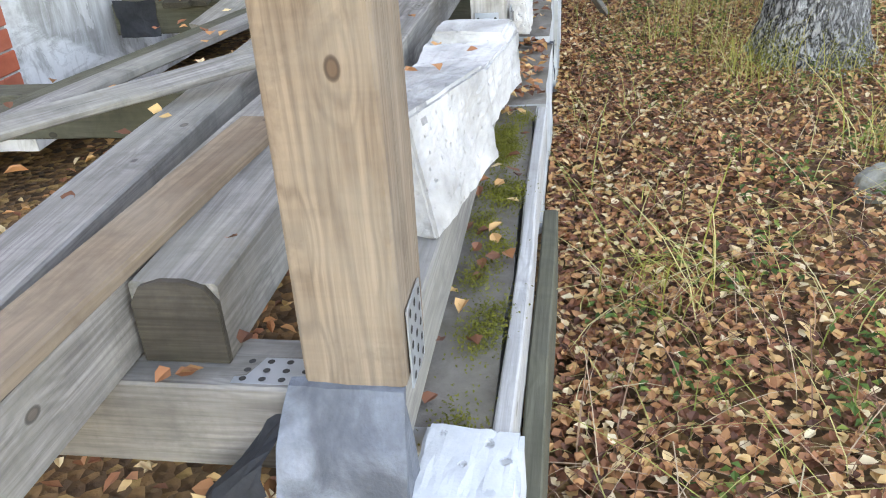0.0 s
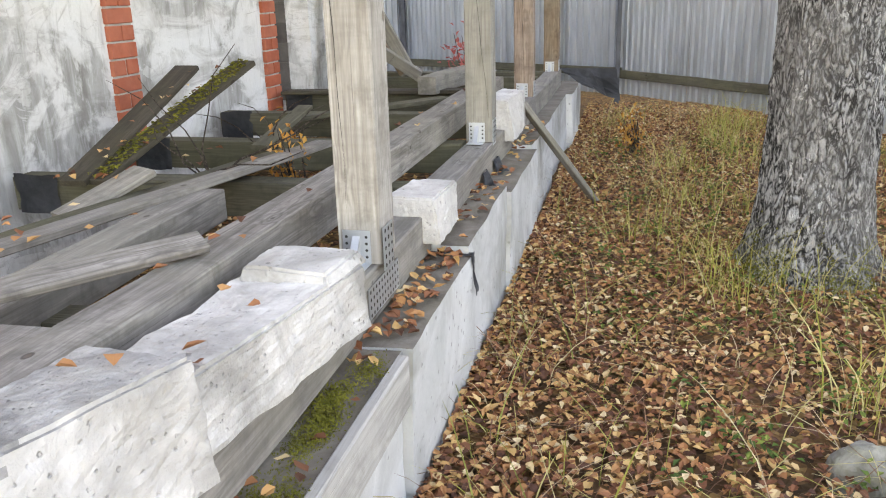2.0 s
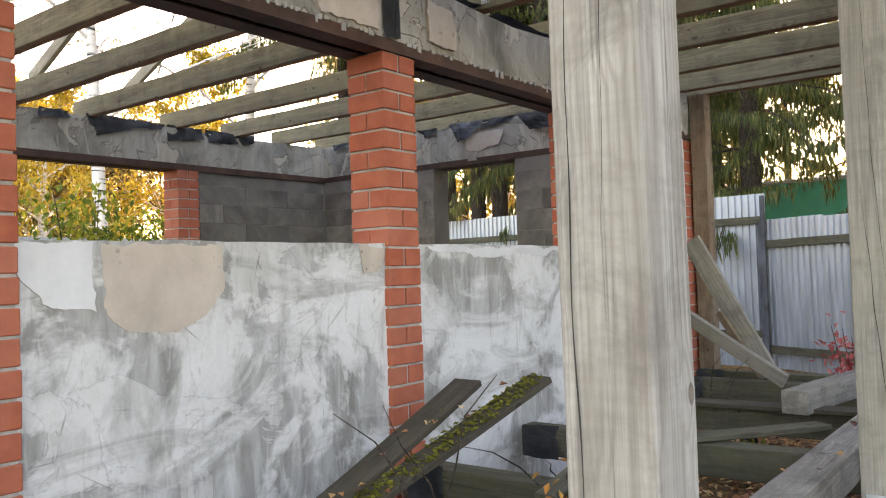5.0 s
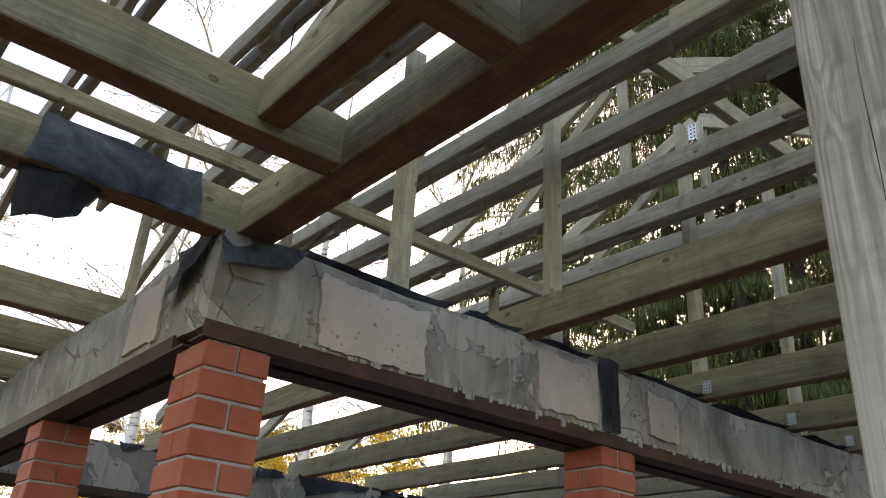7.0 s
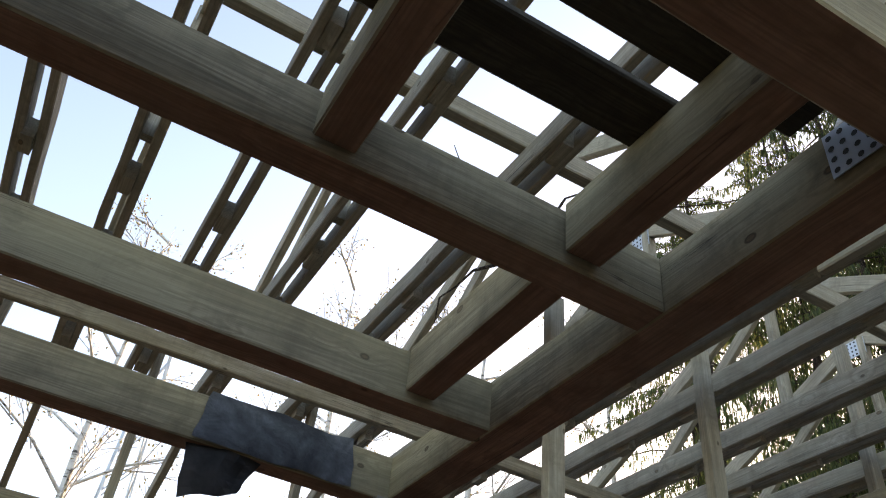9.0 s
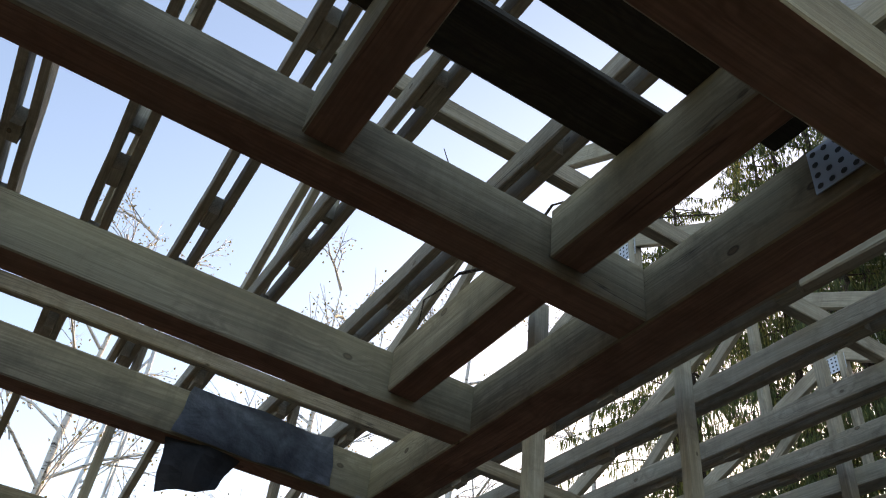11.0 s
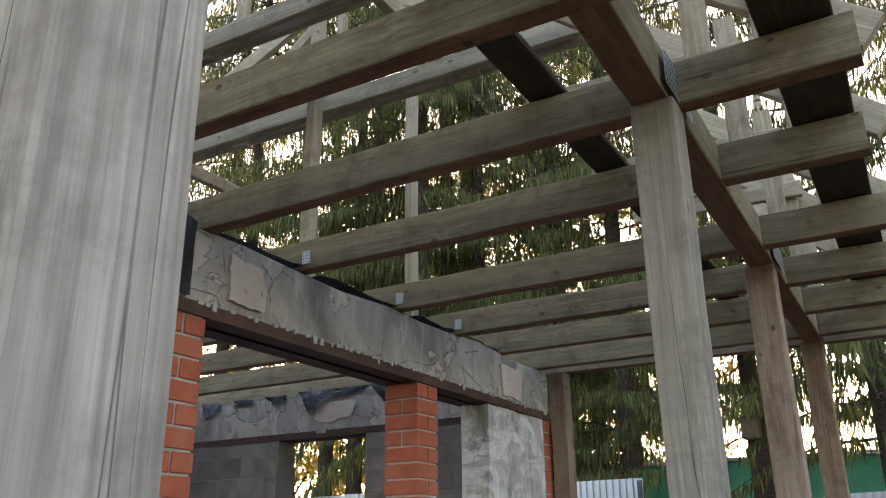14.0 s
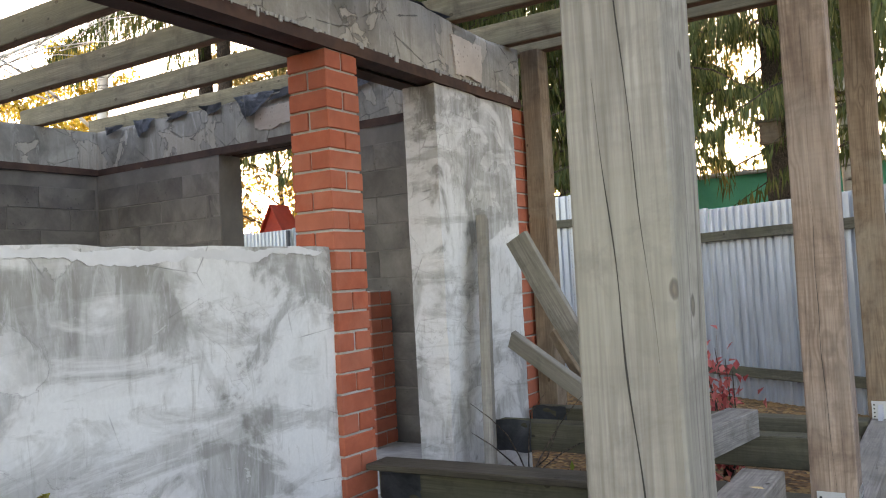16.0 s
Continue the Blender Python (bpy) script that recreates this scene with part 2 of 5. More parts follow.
def speckled(name, dark, light, dirt, scale, rough=0.9, bump=0.5, depth=0.008, dirt_amount=0.5, warp=0.3, isle=0.0, obj=0.0, dirt_at=0.48, pits=0.0):
    n = Nodes(name, rough)
    p = n.space((1, 1, 1), n.info)
    a, b = n.noise(p, scale, 6, 0.62, warp), n.noise(p, scale * 14, 4, 0.6)
    col = n.ramp(a, ((0.3, dark), (0.7, light)))
    col = n.mix(n.math("MULTIPLY", n.ramp(n.noise(p, scale * 0.45, 5, 0.6, 0.6), ((dirt_at, 0.0), (dirt_at + 0.16, 1.0))), dirt_amount), col, dirt)
    col = n.mix(n.math("MULTIPLY", b, 0.3), col, tuple(c * 0.6 for c in dark))
    if pits:
        hole = n.math("ADD", n.voronoi(p, scale * 9), n.math("MULTIPLY", n.noise(p, scale * 7, 4, 0.7), 0.75))
        hole = n.math("MULTIPLY", n.ramp(hole, ((0.46, 1.0), (0.58, 0.0))), n.ramp(n.noise(p, scale * 0.8, 4), ((0.44, 0.0), (0.58, 1.0))))
        col = n.mix(n.math("MULTIPLY", hole, pits), col, tuple(c * 0.45 for c in dirt))
        a = n.math("SUBTRACT", a, n.math("MULTIPLY", hole, 0.5))
    if isle:
        col = n.mix(n.math("MULTIPLY", n.isle, isle), col, dirt)
    if obj:
        col = n.mix(n.math("MULTIPLY", n.info, obj), col, dirt)
    return n.done(col, n.math("ADD", a, n.math("MULTIPLY", b, 0.4)), bump, depth)


PLASTER, RENDER_MAT = plaster_material(), lintel_material()
BLOCK = speckled("aerated_block", (0.47, 0.40, 0.34), (0.65, 0.575, 0.495), (0.36, 0.325, 0.275), 3.0, 0.95, 0.6, 0.006, 0.6, 0.5, pits=0.7)
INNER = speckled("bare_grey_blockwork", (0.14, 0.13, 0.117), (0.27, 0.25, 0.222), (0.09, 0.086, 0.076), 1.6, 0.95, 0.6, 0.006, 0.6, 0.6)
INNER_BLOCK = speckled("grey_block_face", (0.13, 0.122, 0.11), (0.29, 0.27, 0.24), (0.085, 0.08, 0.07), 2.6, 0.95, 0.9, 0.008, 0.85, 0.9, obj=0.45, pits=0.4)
BLOCK_WHITE = speckled("white_skim", (0.58, 0.59, 0.60), (0.72, 0.73, 0.74), (0.5, 0.5, 0.49), 3.0, 0.9, 0.2, 0.003)
BRICK = speckled("red_brick", (0.31, 0.068, 0.035), (0.49, 0.125, 0.066), (0.46, 0.18, 0.12), 7, 0.75, 0.35, 0.003, 0.35, 0.3, 0, 0.35)
MORTAR = speckled("mortar", (0.33, 0.32, 0.30), (0.5, 0.49, 0.46), (0.24, 0.22, 0.2), 9, 0.95, 0.6, 0.006)
STONE = speckled("white_limestone", (0.43, 0.41, 0.38), (0.67, 0.655, 0.625), (0.25, 0.24, 0.22), 5.0, 0.92, 1.0, 0.012, 0.85, 1.3, dirt_at=0.475, pits=0.35)
STONE_SKIN = speckled("weathered_limestone", (0.22, 0.215, 0.205), (0.52, 0.505, 0.48), (0.15, 0.145, 0.135), 9.0, 0.95, 1.0, 0.012, 0.8, 1.3, dirt_at=0.45, pits=0.5)
STRIP = speckled("pale_concrete", (0.40, 0.41, 0.40), (0.64, 0.65, 0.645), (0.19, 0.185, 0.15), 2.6, 0.93, 0.7, 0.01, 0.7, 0.9, pits=0.5)
LEDGE = speckled("mossy_ledge", (0.11, 0.092, 0.074), (0.275, 0.245, 0.205), (0.13, 0.12, 0.06), 6.0, 0.95, 0.9, 0.01, 0.3, 0.6)
FELT = speckled("bitumen_felt", (0.035, 0.037, 0.042), (0.10, 0.105, 0.115), (0.20, 0.215, 0.235), 5, 0.75, 0.7, 0.006, 0.4)
FELT_PALE = speckled("weathered_felt", (0.075, 0.083, 0.096), (0.27, 0.295, 0.33), (0.05, 0.053, 0.06), 7, 0.7, 0.8, 0.008, 0.8, 1.2, dirt_at=0.44)
STEEL_BROWN = speckled("brown_primer_steel", (0.045, 0.025, 0.02), (0.10, 0.055, 0.042), (0.16, 0.08, 0.05), 6, 0.7, 0.3, 0.003, 0.4)
FIELD_STONE = speckled("lichened_stone", (0.14, 0.135, 0.115), (0.33, 0.32, 0.275), (0.20, 0.20, 0.10), 12, 0.95, 0.8, 0.01, 0.6, 0.6)
MOSS = speckled("moss", (0.085, 0.09, 0.012), (0.27, 0.25, 0.035), (0.11, 0.085, 0.025), 14, 1.0, 1.0, 0.01)
GREEN_WALL = speckled("turquoise_cladding", (0.05, 0.42, 0.30), (0.08, 0.55, 0.40), (0.05, 0.38, 0.28), 1.5, 0.6, 0.1, 0.004, 0.3)
RED_ROOF = speckled("red_metal_roof", (0.28, 0.03, 0.02), (0.38, 0.05, 0.03), (0.2, 0.03, 0.02), 3, 0.5, 0.1, 0.003, 0.3)
ORANGE_SHEET = speckled("orange_sheet", (0.6, 0.14, 0.04), (0.72, 0.2, 0.06), (0.5, 0.12, 0.04), 3, 0.6, 0.1, 0.003, 0.3)
PALE_SIDING = speckled("pale_siding", (0.45, 0.43, 0.36), (0.6, 0.57, 0.48), (0.4, 0.37, 0.3), 2, 0.8, 0.2, 0.004, 0.3)


def zinc_material(name, base, rough, metal):
    n = Nodes(name, rough, metal)
    p = n.space((1, 1, 1), n.info)
    a = n.noise(n.space((3, 3, 0.5), n.info), 3, 5, 0.6)
    col = n.ramp(a, ((0.3, tuple(c * 0.75 for c in base)), (0.7, base)))
    col = n.mix(n.math("MULTIPLY", n.ramp(n.noise(p, 1.2, 5), ((0.5, 0.0), (0.7, 1.0))), 0.35), col, tuple(c * 0.6 for c in base))
    return n.done(col, a, 0.1, 0.002, n.ramp(a, ((0.3, rough - 0.08), (0.7, rough + 0.15))))


ZINC = zinc_material("galvanised_sheet", (0.50, 0.545, 0.59), 0.40, 0.75)
ZINC_PLATE = zinc_material("galvanised_plate", (0.55, 0.58, 0.60), 0.4, 0.7)
# Shade inside plate holes and post cracks, painted near-black on flat faces.
GAP_SHADE = speckled("gap_shade", (0.03, 0.03, 0.028), (0.06, 0.055, 0.05), (0.04, 0.04, 0.035), 9)


def bark_material(name, dark, light, mark, stretch):
    n = Nodes(name, 0.95)
    p = n.space(stretch)
    wob = n.t.nodes.new("ShaderNodeTexNoise")
    n.put(wob.inputs["Vector"], p)
    wob.inputs["Scale"].default_value, wob.inputs["Detail"].default_value = 9, 5
    sh = n.t.nodes.new("ShaderNodeVectorMath")
    sh.operation = "MULTIPLY_ADD"
    n.put(sh.inputs[0], wob.outputs["Color"])
    sh.inputs[1].default_value = (0.30, 0.30, 0.30)
    n.put(sh.inputs[2], p)
    v = n.voronoi(sh.outputs[0], 24, "DISTANCE_TO_EDGE")
    c = n.noise(p, 26, 6, 0.75, 0.8)
    ridge = n.math("ADD", n.math("MULTIPLY", v, 1.0), n.math("MULTIPLY", c, 0.8))
    col = n.ramp(ridge, ((0.42, dark), (0.52, tuple(q * 0.42 for q in light)), (0.70, light)))
    col = n.mix(n.math("MULTIPLY", n.ramp(n.noise(n.space((1, 1, 0.6)), 3, 5), ((0.44, 0.0), (0.60, 1.0))), 0.5), col, mark)
    flake = n.ramp(n.noise(p, 58, 4, 0.7, 0.5), ((0.54, 0.0), (0.62, 1.0)))
    flake = n.math("MULTIPLY", flake, n.ramp(n.noise(n.space((1, 1, 1)), 5, 4), ((0.42, 0.0), (0.55, 0.8))))
    col = n.mix(flake, col, tuple(min(0.8, q * 1.45) for q in light))
    return n.done(col, ridge, 1.0, 0.07)


BARK = bark_material("old_birch_bark", (0.018, 0.016, 0.014), (0.52, 0.51, 0.49), (0.24, 0.23, 0.215), (1, 1, 0.4))
SPRUCE_BARK = bark_material("spruce_bark", (0.035, 0.025, 0.02), (0.13, 0.10, 0.08), (0.09, 0.07, 0.055), (1, 1, 0.5))


def birch_bark():
    n = Nodes("birch_bark", 0.8)
    a = n.noise(n.space((1.2, 1.2, 7)), 1.6, 5, 0.65, 0.4)
    col = n.ramp(a, ((0.36, (0.035, 0.03, 0.028)), (0.46, (0.62, 0.60, 0.56)), (0.8, (0.72, 0.70, 0.66))))
    return n.done(col, a, 0.4, 0.01)


BIRCH_BARK = birch_bark()


def foliage(name, stops, rough=0.7, through=0.35):
    n = Nodes(name, rough)
    col = n.ramp(n.isle, stops)
    p = n.noise(n.space((1, 1, 1)), 22, 3)
    col = n.mix(n.math("MULTIPLY", p, 0.35), col, tuple(c * 0.45 for c in stops[0][1]))
    m = n.done(col)
    if through:
        tr = n.t.nodes.new("ShaderNodeBsdfTranslucent")
        n.t.links.new(col, tr.inputs[0])
        mx = n.t.nodes.new("ShaderNodeMixShader")
        mx.inputs[0].default_value = through
        n.t.links.new(n.out.outputs[0], mx.inputs[1])
        n.t.links.new(tr.outputs[0], mx.inputs[2])
        n.t.links.new(mx.outputs[0], n.t.nodes["Material Output"].inputs[0])
    return m


LEAF_LITTER = foliage("leaf_litter", ((0.0, (0.085, 0.036, 0.022)), (0.35, (0.31, 0.115, 0.055)), (0.62, (0.56, 0.26, 0.105)), (0.85, (0.72, 0.45, 0.18)), (1.0, (0.80, 0.64, 0.40))), 0.7, 0.1)
GRASS = foliage("dry_grass", ((0.0, (0.20, 0.23, 0.05)), (0.4, (0.42, 0.42, 0.11)), (0.75, (0.58, 0.50, 0.21)), (1.0, (0.68, 0.58, 0.36))), 0.7, 0.35)
GRASS_GREEN = foliage("green_grass", ((0.0, (0.25, 0.25, 0.045)), (0.5, (0.48, 0.45, 0.11)), (1.0, (0.70, 0.58, 0.28))), 0.6, 0.4)
STALKS = foliage("dead_stalks", ((0.0, (0.13, 0.06, 0.035)), (0.6, (0.32, 0.17, 0.10)), (1.0, (0.66, 0.50, 0.32))), 0.8, 0.1)
HERB = foliage("low_herbs", ((0.0, (0.05, 0.10, 0.025)), (0.6, (0.11, 0.19, 0.04)), (1.0, (0.30, 0.34, 0.07))))
NEEDLES = foliage("spruce_needles", ((0.0, (0.06, 0.085, 0.03)), (0.6, (0.115, 0.15, 0.05)), (1.0, (0.24, 0.235, 0.085))), 0.6, 0.5)
YELLOW = foliage("yellow_leaves", ((0.0, (0.35, 0.24, 0.03)), (0.5, (0.62, 0.46, 0.05)), (1.0, (0.72, 0.58, 0.14))), 0.6, 0.35)
OCHRE = foliage("ochre_leaves", ((0.0, (0.16, 0.15, 0.05)), (0.5, (0.34, 0.27, 0.10)), (1.0, (0.55, 0.38, 0.16))), 0.6, 0.3)
LIME = foliage("yellow_green_leaves", ((0.0, (0.07, 0.12, 0.02)), (0.5, (0.18, 0.24, 0.03)), (1.0, (0.45, 0.42, 0.06))), 0.6, 0.45)
PINK = foliage("pink_autumn_leaves", ((0.0, (0.45, 0.08, 0.08)), (1.0, (0.72, 0.22, 0.20))), 0.6, 0.4)
AMBER = foliage("amber_leaves", ((0.0, (0.5, 0.19, 0.04)), (1.0, (0.72, 0.40, 0.10))), 0.6, 0.4)


def ground_material():
    n = Nodes("forest_floor", 1.0)
    p = n.space((1, 1, 1))
    v = n.t.nodes.new("ShaderNodeTexVoronoi")
    n.put(v.inputs["Vector"], p)
    v.inputs["Scale"].default_value = 24
    r = n.t.nodes.new("ShaderNodeSeparateColor")
    n.t.links.new(v.outputs["Color"], r.inputs[0])
    col = n.ramp(r.outputs[0], ((0.0, (0.055, 0.03, 0.015)), (0.4, (0.13, 0.065, 0.028)), (0.8, (0.25, 0.13, 0.05)), (1.0, (0.36, 0.22, 0.08))))
    g = n.ramp(n.noise(p, 0.7, 5), ((0.47, 0.0), (0.62, 0.6)))
    col = n.mix(n.math("MULTIPLY", g, 0.5), col, (0.14, 0.11, 0.045))
    col = n.mix(n.math("MULTIPLY", n.noise(p, 50, 4), 0.5), col, (0.06, 0.04, 0.02))
    return n.done(col, n.math("ADD", v.outputs["Distance"], n.noise(p, 12, 5)), 0.8, 0.03)


GROUND = ground_material()


# ---- shaping ----
rnd = random.Random(7)


def part(name, bm, material, parent=None, label=""):
    me = bpy.data.meshes.new(name)
    bm.to_mesh(me)
    bm.free()
    for m in material if isinstance(material, tuple) else (material,):
        me.materials.append(m)
    ob = new(name, me)
    return child(ob, parent, label)


def child(ob, parent=None, label=""):
    if parent:
        ob.parent = parent
        ob.matrix_parent_inverse = parent.matrix_basis.inverted()
    if label:
        ob["label"] = label
    return ob


def holder(name, at, label, category, group="", kind=""):
    ob = new(name)
    ob.empty_display_size = 0.1
    ob.matrix_basis = Matrix.Translation(at)
    return tagged(ob, label, category, group, kind)


def slab(bm, x0, x1, y0, y1, z0, z1, rough=0.0, cuts=0, bevel=0.0):
    """A box added to bm, with broken edges and an uneven surface where asked."""
    made = bmesh.ops.create_cube(bm, size=1, matrix=Matrix.Translation(((x0 + x1) / 2, (y0 + y1) / 2, (z0 + z1) / 2)) @ Matrix.Diagonal((x1 - x0, y1 - y0, z1 - z0, 1)))
    if bevel:
        edges = {e for v in made["verts"] for e in v.link_edges}
        bmesh.ops.bevel(bm, geom=list(edges), offset=bevel, segments=1, affect="EDGES")
    if cuts:
        bmesh.ops.subdivide_edges(bm, edges=bm.edges[:], cuts=cuts, use_grid_fill=True)
    if rough:
        for v in bm.verts:
            v.co += rough * Vector((noise.noise(v.co * 5.1), noise.noise(v.co * 5.1 + Vector((9, 2, 4))), noise.noise(v.co * 4.3 + Vector((3, 7, 1)))))
    return bm


def box(x0, x1, y0, y1, z0, z1, rough=0.0, cuts=0, bevel=0.0):
    return slab(bmesh.new(), x0, x1, y0, y1, z0, z1, rough, cuts, bevel)


def timber_mesh(length, w, h, seed, chamfer=0.005, wobble=0.003, under=False):
    """A sawn timber along x, its cross-section centred, with eased, uneven edges."""
    bm = bmesh.new()
    r = random.Random(seed)
    rings = max(2, int(length / 0.35) + 1)
    prof = ((-w / 2, -h / 2 + chamfer), (-w / 2 + chamfer, -h / 2), (w / 2 - chamfer, -h / 2), (w / 2, -h / 2 + chamfer), (w / 2, h / 2 - chamfer), (w / 2 - chamfer, h / 2), (-w / 2 + chamfer, h / 2), (-w / 2, h / 2 - chamfer))
    last = None
    for i in range(rings):
        x = length * i / (rings - 1)
        dy, dz = r.uniform(-wobble, wobble), r.uniform(-wobble, wobble)
        ring = [bm.verts.new((x, a + dy + r.uniform(-wobble, wobble) * 0.4, b + dz + r.uniform(-wobble, wobble) * 0.4)) for a, b in prof]
        if last:
            for k in range(8):
                f = bm.faces.new((last[k], last[(k + 1) % 8], ring[(k + 1) % 8], ring[k]))
                # bottom faces take the second, redder and darker wood
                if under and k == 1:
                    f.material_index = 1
        else:
            bm.faces.new(ring)
        last = ring
    bm.faces.new(last[::-1])
    bmesh.ops.recalc_face_normals(bm, faces=bm.faces[:])
    return bm


def timber(name, p0, p1, w, h, material, parent=None, label="", category="", group="", turn=0.0, wobble=0.003):
    """A timber from p0 to p1 (centre lines), w wide and h high."""
    a, b = Vector(p0), Vector(p1)
    d = b - a
    x = d.normalized()
    side = Vector((0, 0, 1)).cross(x)
    y = side.normalized() if side.length > 1e-3 else Vector((0, 1, 0))
    z = x.cross(y)
    m = Matrix((x, y, z)).transposed().to_4x4()
    m.translation = a
    m = m @ Matrix.Rotation(radians(turn), 4, "X")
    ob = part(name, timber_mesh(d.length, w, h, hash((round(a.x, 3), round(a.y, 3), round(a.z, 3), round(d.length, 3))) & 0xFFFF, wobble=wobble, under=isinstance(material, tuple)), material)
    ob.matrix_basis = m
    child(ob, parent)
    if category:
        tagged(ob, label, category, group)
    elif label:
        ob["label"] = label
    return ob


def plate(name, origin, right, up, w, h, parent, rows=3, cols=5, thick=0.003):
    """A perforated nail plate flat on a face."""
    r, u = Vector(right).normalized(), Vector(up).normalized()
    n = r.cross(u)
    m = Matrix((r, u, n)).transposed().to_4x4()
    m.translation = origin
    bm = box(0, w, 0, h, 0, thick)
    for f in bm.faces:
        f.material_index = 0
    for i in range(cols):
        for j in range(rows):
            cx, cy = w * (i + 0.5) / cols, h * (j + 0.5) / rows
            s = min(w / cols, h / rows) * 0.27
            vs = [bm.verts.new((cx + s * math.cos(k * math.tau / 8), cy + s * math.sin(k * math.tau / 8), thick + 0.0008)) for k in range(8)]
            bm.faces.new(vs).material_index = 1
    bm.transform(m)
    return part(name, bm, (ZINC_PLATE, GAP_SHADE), parent, "galvanised perforated steel plate")


def bracket(name, at, right, out, parent, s=0.09):
    """A ribbed steel angle bracket: one leaf down, one leaf up a post."""
    r, o = Vector(right).normalized(), Vector(out).normalized()
    u = Vector((0, 0, 1))
    m = Matrix((r, o, u)).transposed().to_4x4()
    m.translation = at
    bm = box(-s / 2, s / 2, 0, 0.003, 0, s * 1.2)
    slab(bm, -s / 2, s / 2, 0.003, s, 0, 0.003)
    # stiffening rib
    a = [bm.verts.new((x, y, z)) for x in (-0.012, 0.012) for y, z in ((0.003, 0.003), (s * 0.85, 0.004), (0.003, s * 1.0))]
    for q in ((0, 1, 2), (3, 5, 4), (0, 3, 4, 1), (1, 4, 5, 2)):
        bm.faces.new([a[i] for i in q])
    for x in (-s * 0.36, s * 0.36):
        for k in range(4):
            z = s * (0.25 + 0.24 * k)
            vs = [bm.verts.new((x + 0.005 * math.cos(j * math.tau / 8), 0.0036, z + 0.005 * math.sin(j * math.tau / 8))) for j in range(8)]
            bm.faces.new(vs).material_index = 1
    bm.transform(m)
    return part(name, bm, (ZINC_PLATE, GAP_SHADE), parent, "galvanised steel angle bracket")


def rough_stone(name, corners, seed, material=STONE, amount=0.012, cuts=15, skin=None):
    """A broken block: eight corners (four below, four above, in one turning sense), its faces chipped and pitted."""
    bm = bmesh.new()
    v = [bm.verts.new(c) for c in corners]
    for q in ((3, 2, 1, 0), (4, 5, 6, 7), (0, 1, 5, 4), (1, 2, 6, 5), (2, 3, 7, 6), (3, 0, 4, 7)):
        bm.faces.new([v[i] for i in q])
    bmesh.ops.bevel(bm, geom=bm.edges[:], offset=0.008, segments=2, affect="EDGES")
    bmesh.ops.subdivide_edges(bm, edges=[e for e in bm.edges if e.calc_length() > 0.05], cuts=cuts, use_grid_fill=True)
    bmesh.ops.recalc_face_normals(bm, faces=bm.faces[:])
    bm.normal_update()
    s = Vector((seed * 3.1, seed * 1.7, seed * 0.9))
    for p in bm.verts:
        q = p.co * 9 + s
        big = noise.noise(q * 0.7)
        step = round(2.5 * noise.noise(p.co * 6 + s)) / 2.5
        p.co += p.normal * (amount * (big + 0.7 * step) + amount * 0.45 * noise.noise(p.co * 38 + s) + amount * 0.25 * noise.noise(p.co * 80 - s))
    if skin:
        bm.normal_update()
        crest = min(c[2] for c in corners[4:]) - 0.012
        for f in bm.faces:
            c = f.calc_center_median()
            if f.normal.z > 0.3 and c.z > crest:
                f.material_index = 1
        material = (material, skin)
    return part(name, bm, material)


def cuboid(x0, x1, y0, y1, z0, z1, skew=0.0):
    return [(x0 + skew, y0, z0), (x1 + skew * 0.4, y0, z0), (x1, y1, z0), (x0, y1 - skew, z0), (x0, y0 + skew, z1), (x1 - skew, y0, z1), (x1, y1 - skew, z1), (x0 + skew, y1, z1)]


def mesh_object(name, verts, faces, material):
    me = bpy.data.meshes.new(name)
    me.from_pydata(verts, [], faces)
    for m in material if isinstance(material, tuple) else (material,):
        me.materials.append(m)
    return new(name, me)


# ---- ground ----
bm = bmesh.new()
coords = [-400, -150, -60, -30, -18] + [-12 + 0.5 * i for i in range(45)] + [12, 18, 30, 60, 150, 400]
ys = [-400, -150, -60, -20] + [-6 + 0.5 * i for i in range(50)] + [22, 30, 60, 150, 400]
grid = [[bm.verts.new((x, y, 0.035 * noise.noise(Vector((x * 0.9, y * 0.9, 0))) + 0.02 * noise.noise(Vector((x * 2.7, y * 2.7, 3))))) for y in ys] for x in coords]
for i in range(len(coords) - 1):
    for j in range(len(ys) - 1):
        bm.faces.new((grid[i][j], grid[i + 1][j], grid[i + 1][j + 1], grid[i][j + 1]))
ground = part("ground", bm, GROUND)
for f in ground.data.polygons:
    f.use_smooth = True
tagged(ground, "forest floor of brown earth under fallen leaves", "ground", kind="structure")

# ---- house: brick pillars, low walls, lintels ----
TOP, SILL, LINTEL, FLOOR = 3.20, 1.81, 2.79, 0.62
BRICK_MESHES = []
for seed in range(4):
    for size in ((0.25, 0.12, 0.088),):
        bm = bmesh.new()
        bmesh.ops.create_cube(bm, size=1, matrix=Matrix.Diagonal((*size, 1)))
        bmesh.ops.bevel(bm, geom=bm.edges[:], offset=0.004, segments=1, affect="EDGES")
        for v in bm.verts:
            v.co += 0.0025 * Vector((noise.noise(v.co * 30 + Vector((seed, 0, 0))), noise.noise(v.co * 33 + Vector((0, seed, 0))), noise.noise(v.co * 31 + Vector((0, 0, seed)))))
        me = bpy.data.meshes.new("brick")
        bm.to_mesh(me)
        bm.free()
        me.materials.append(BRICK)
        BRICK_MESHES.append(me)
LATER = []


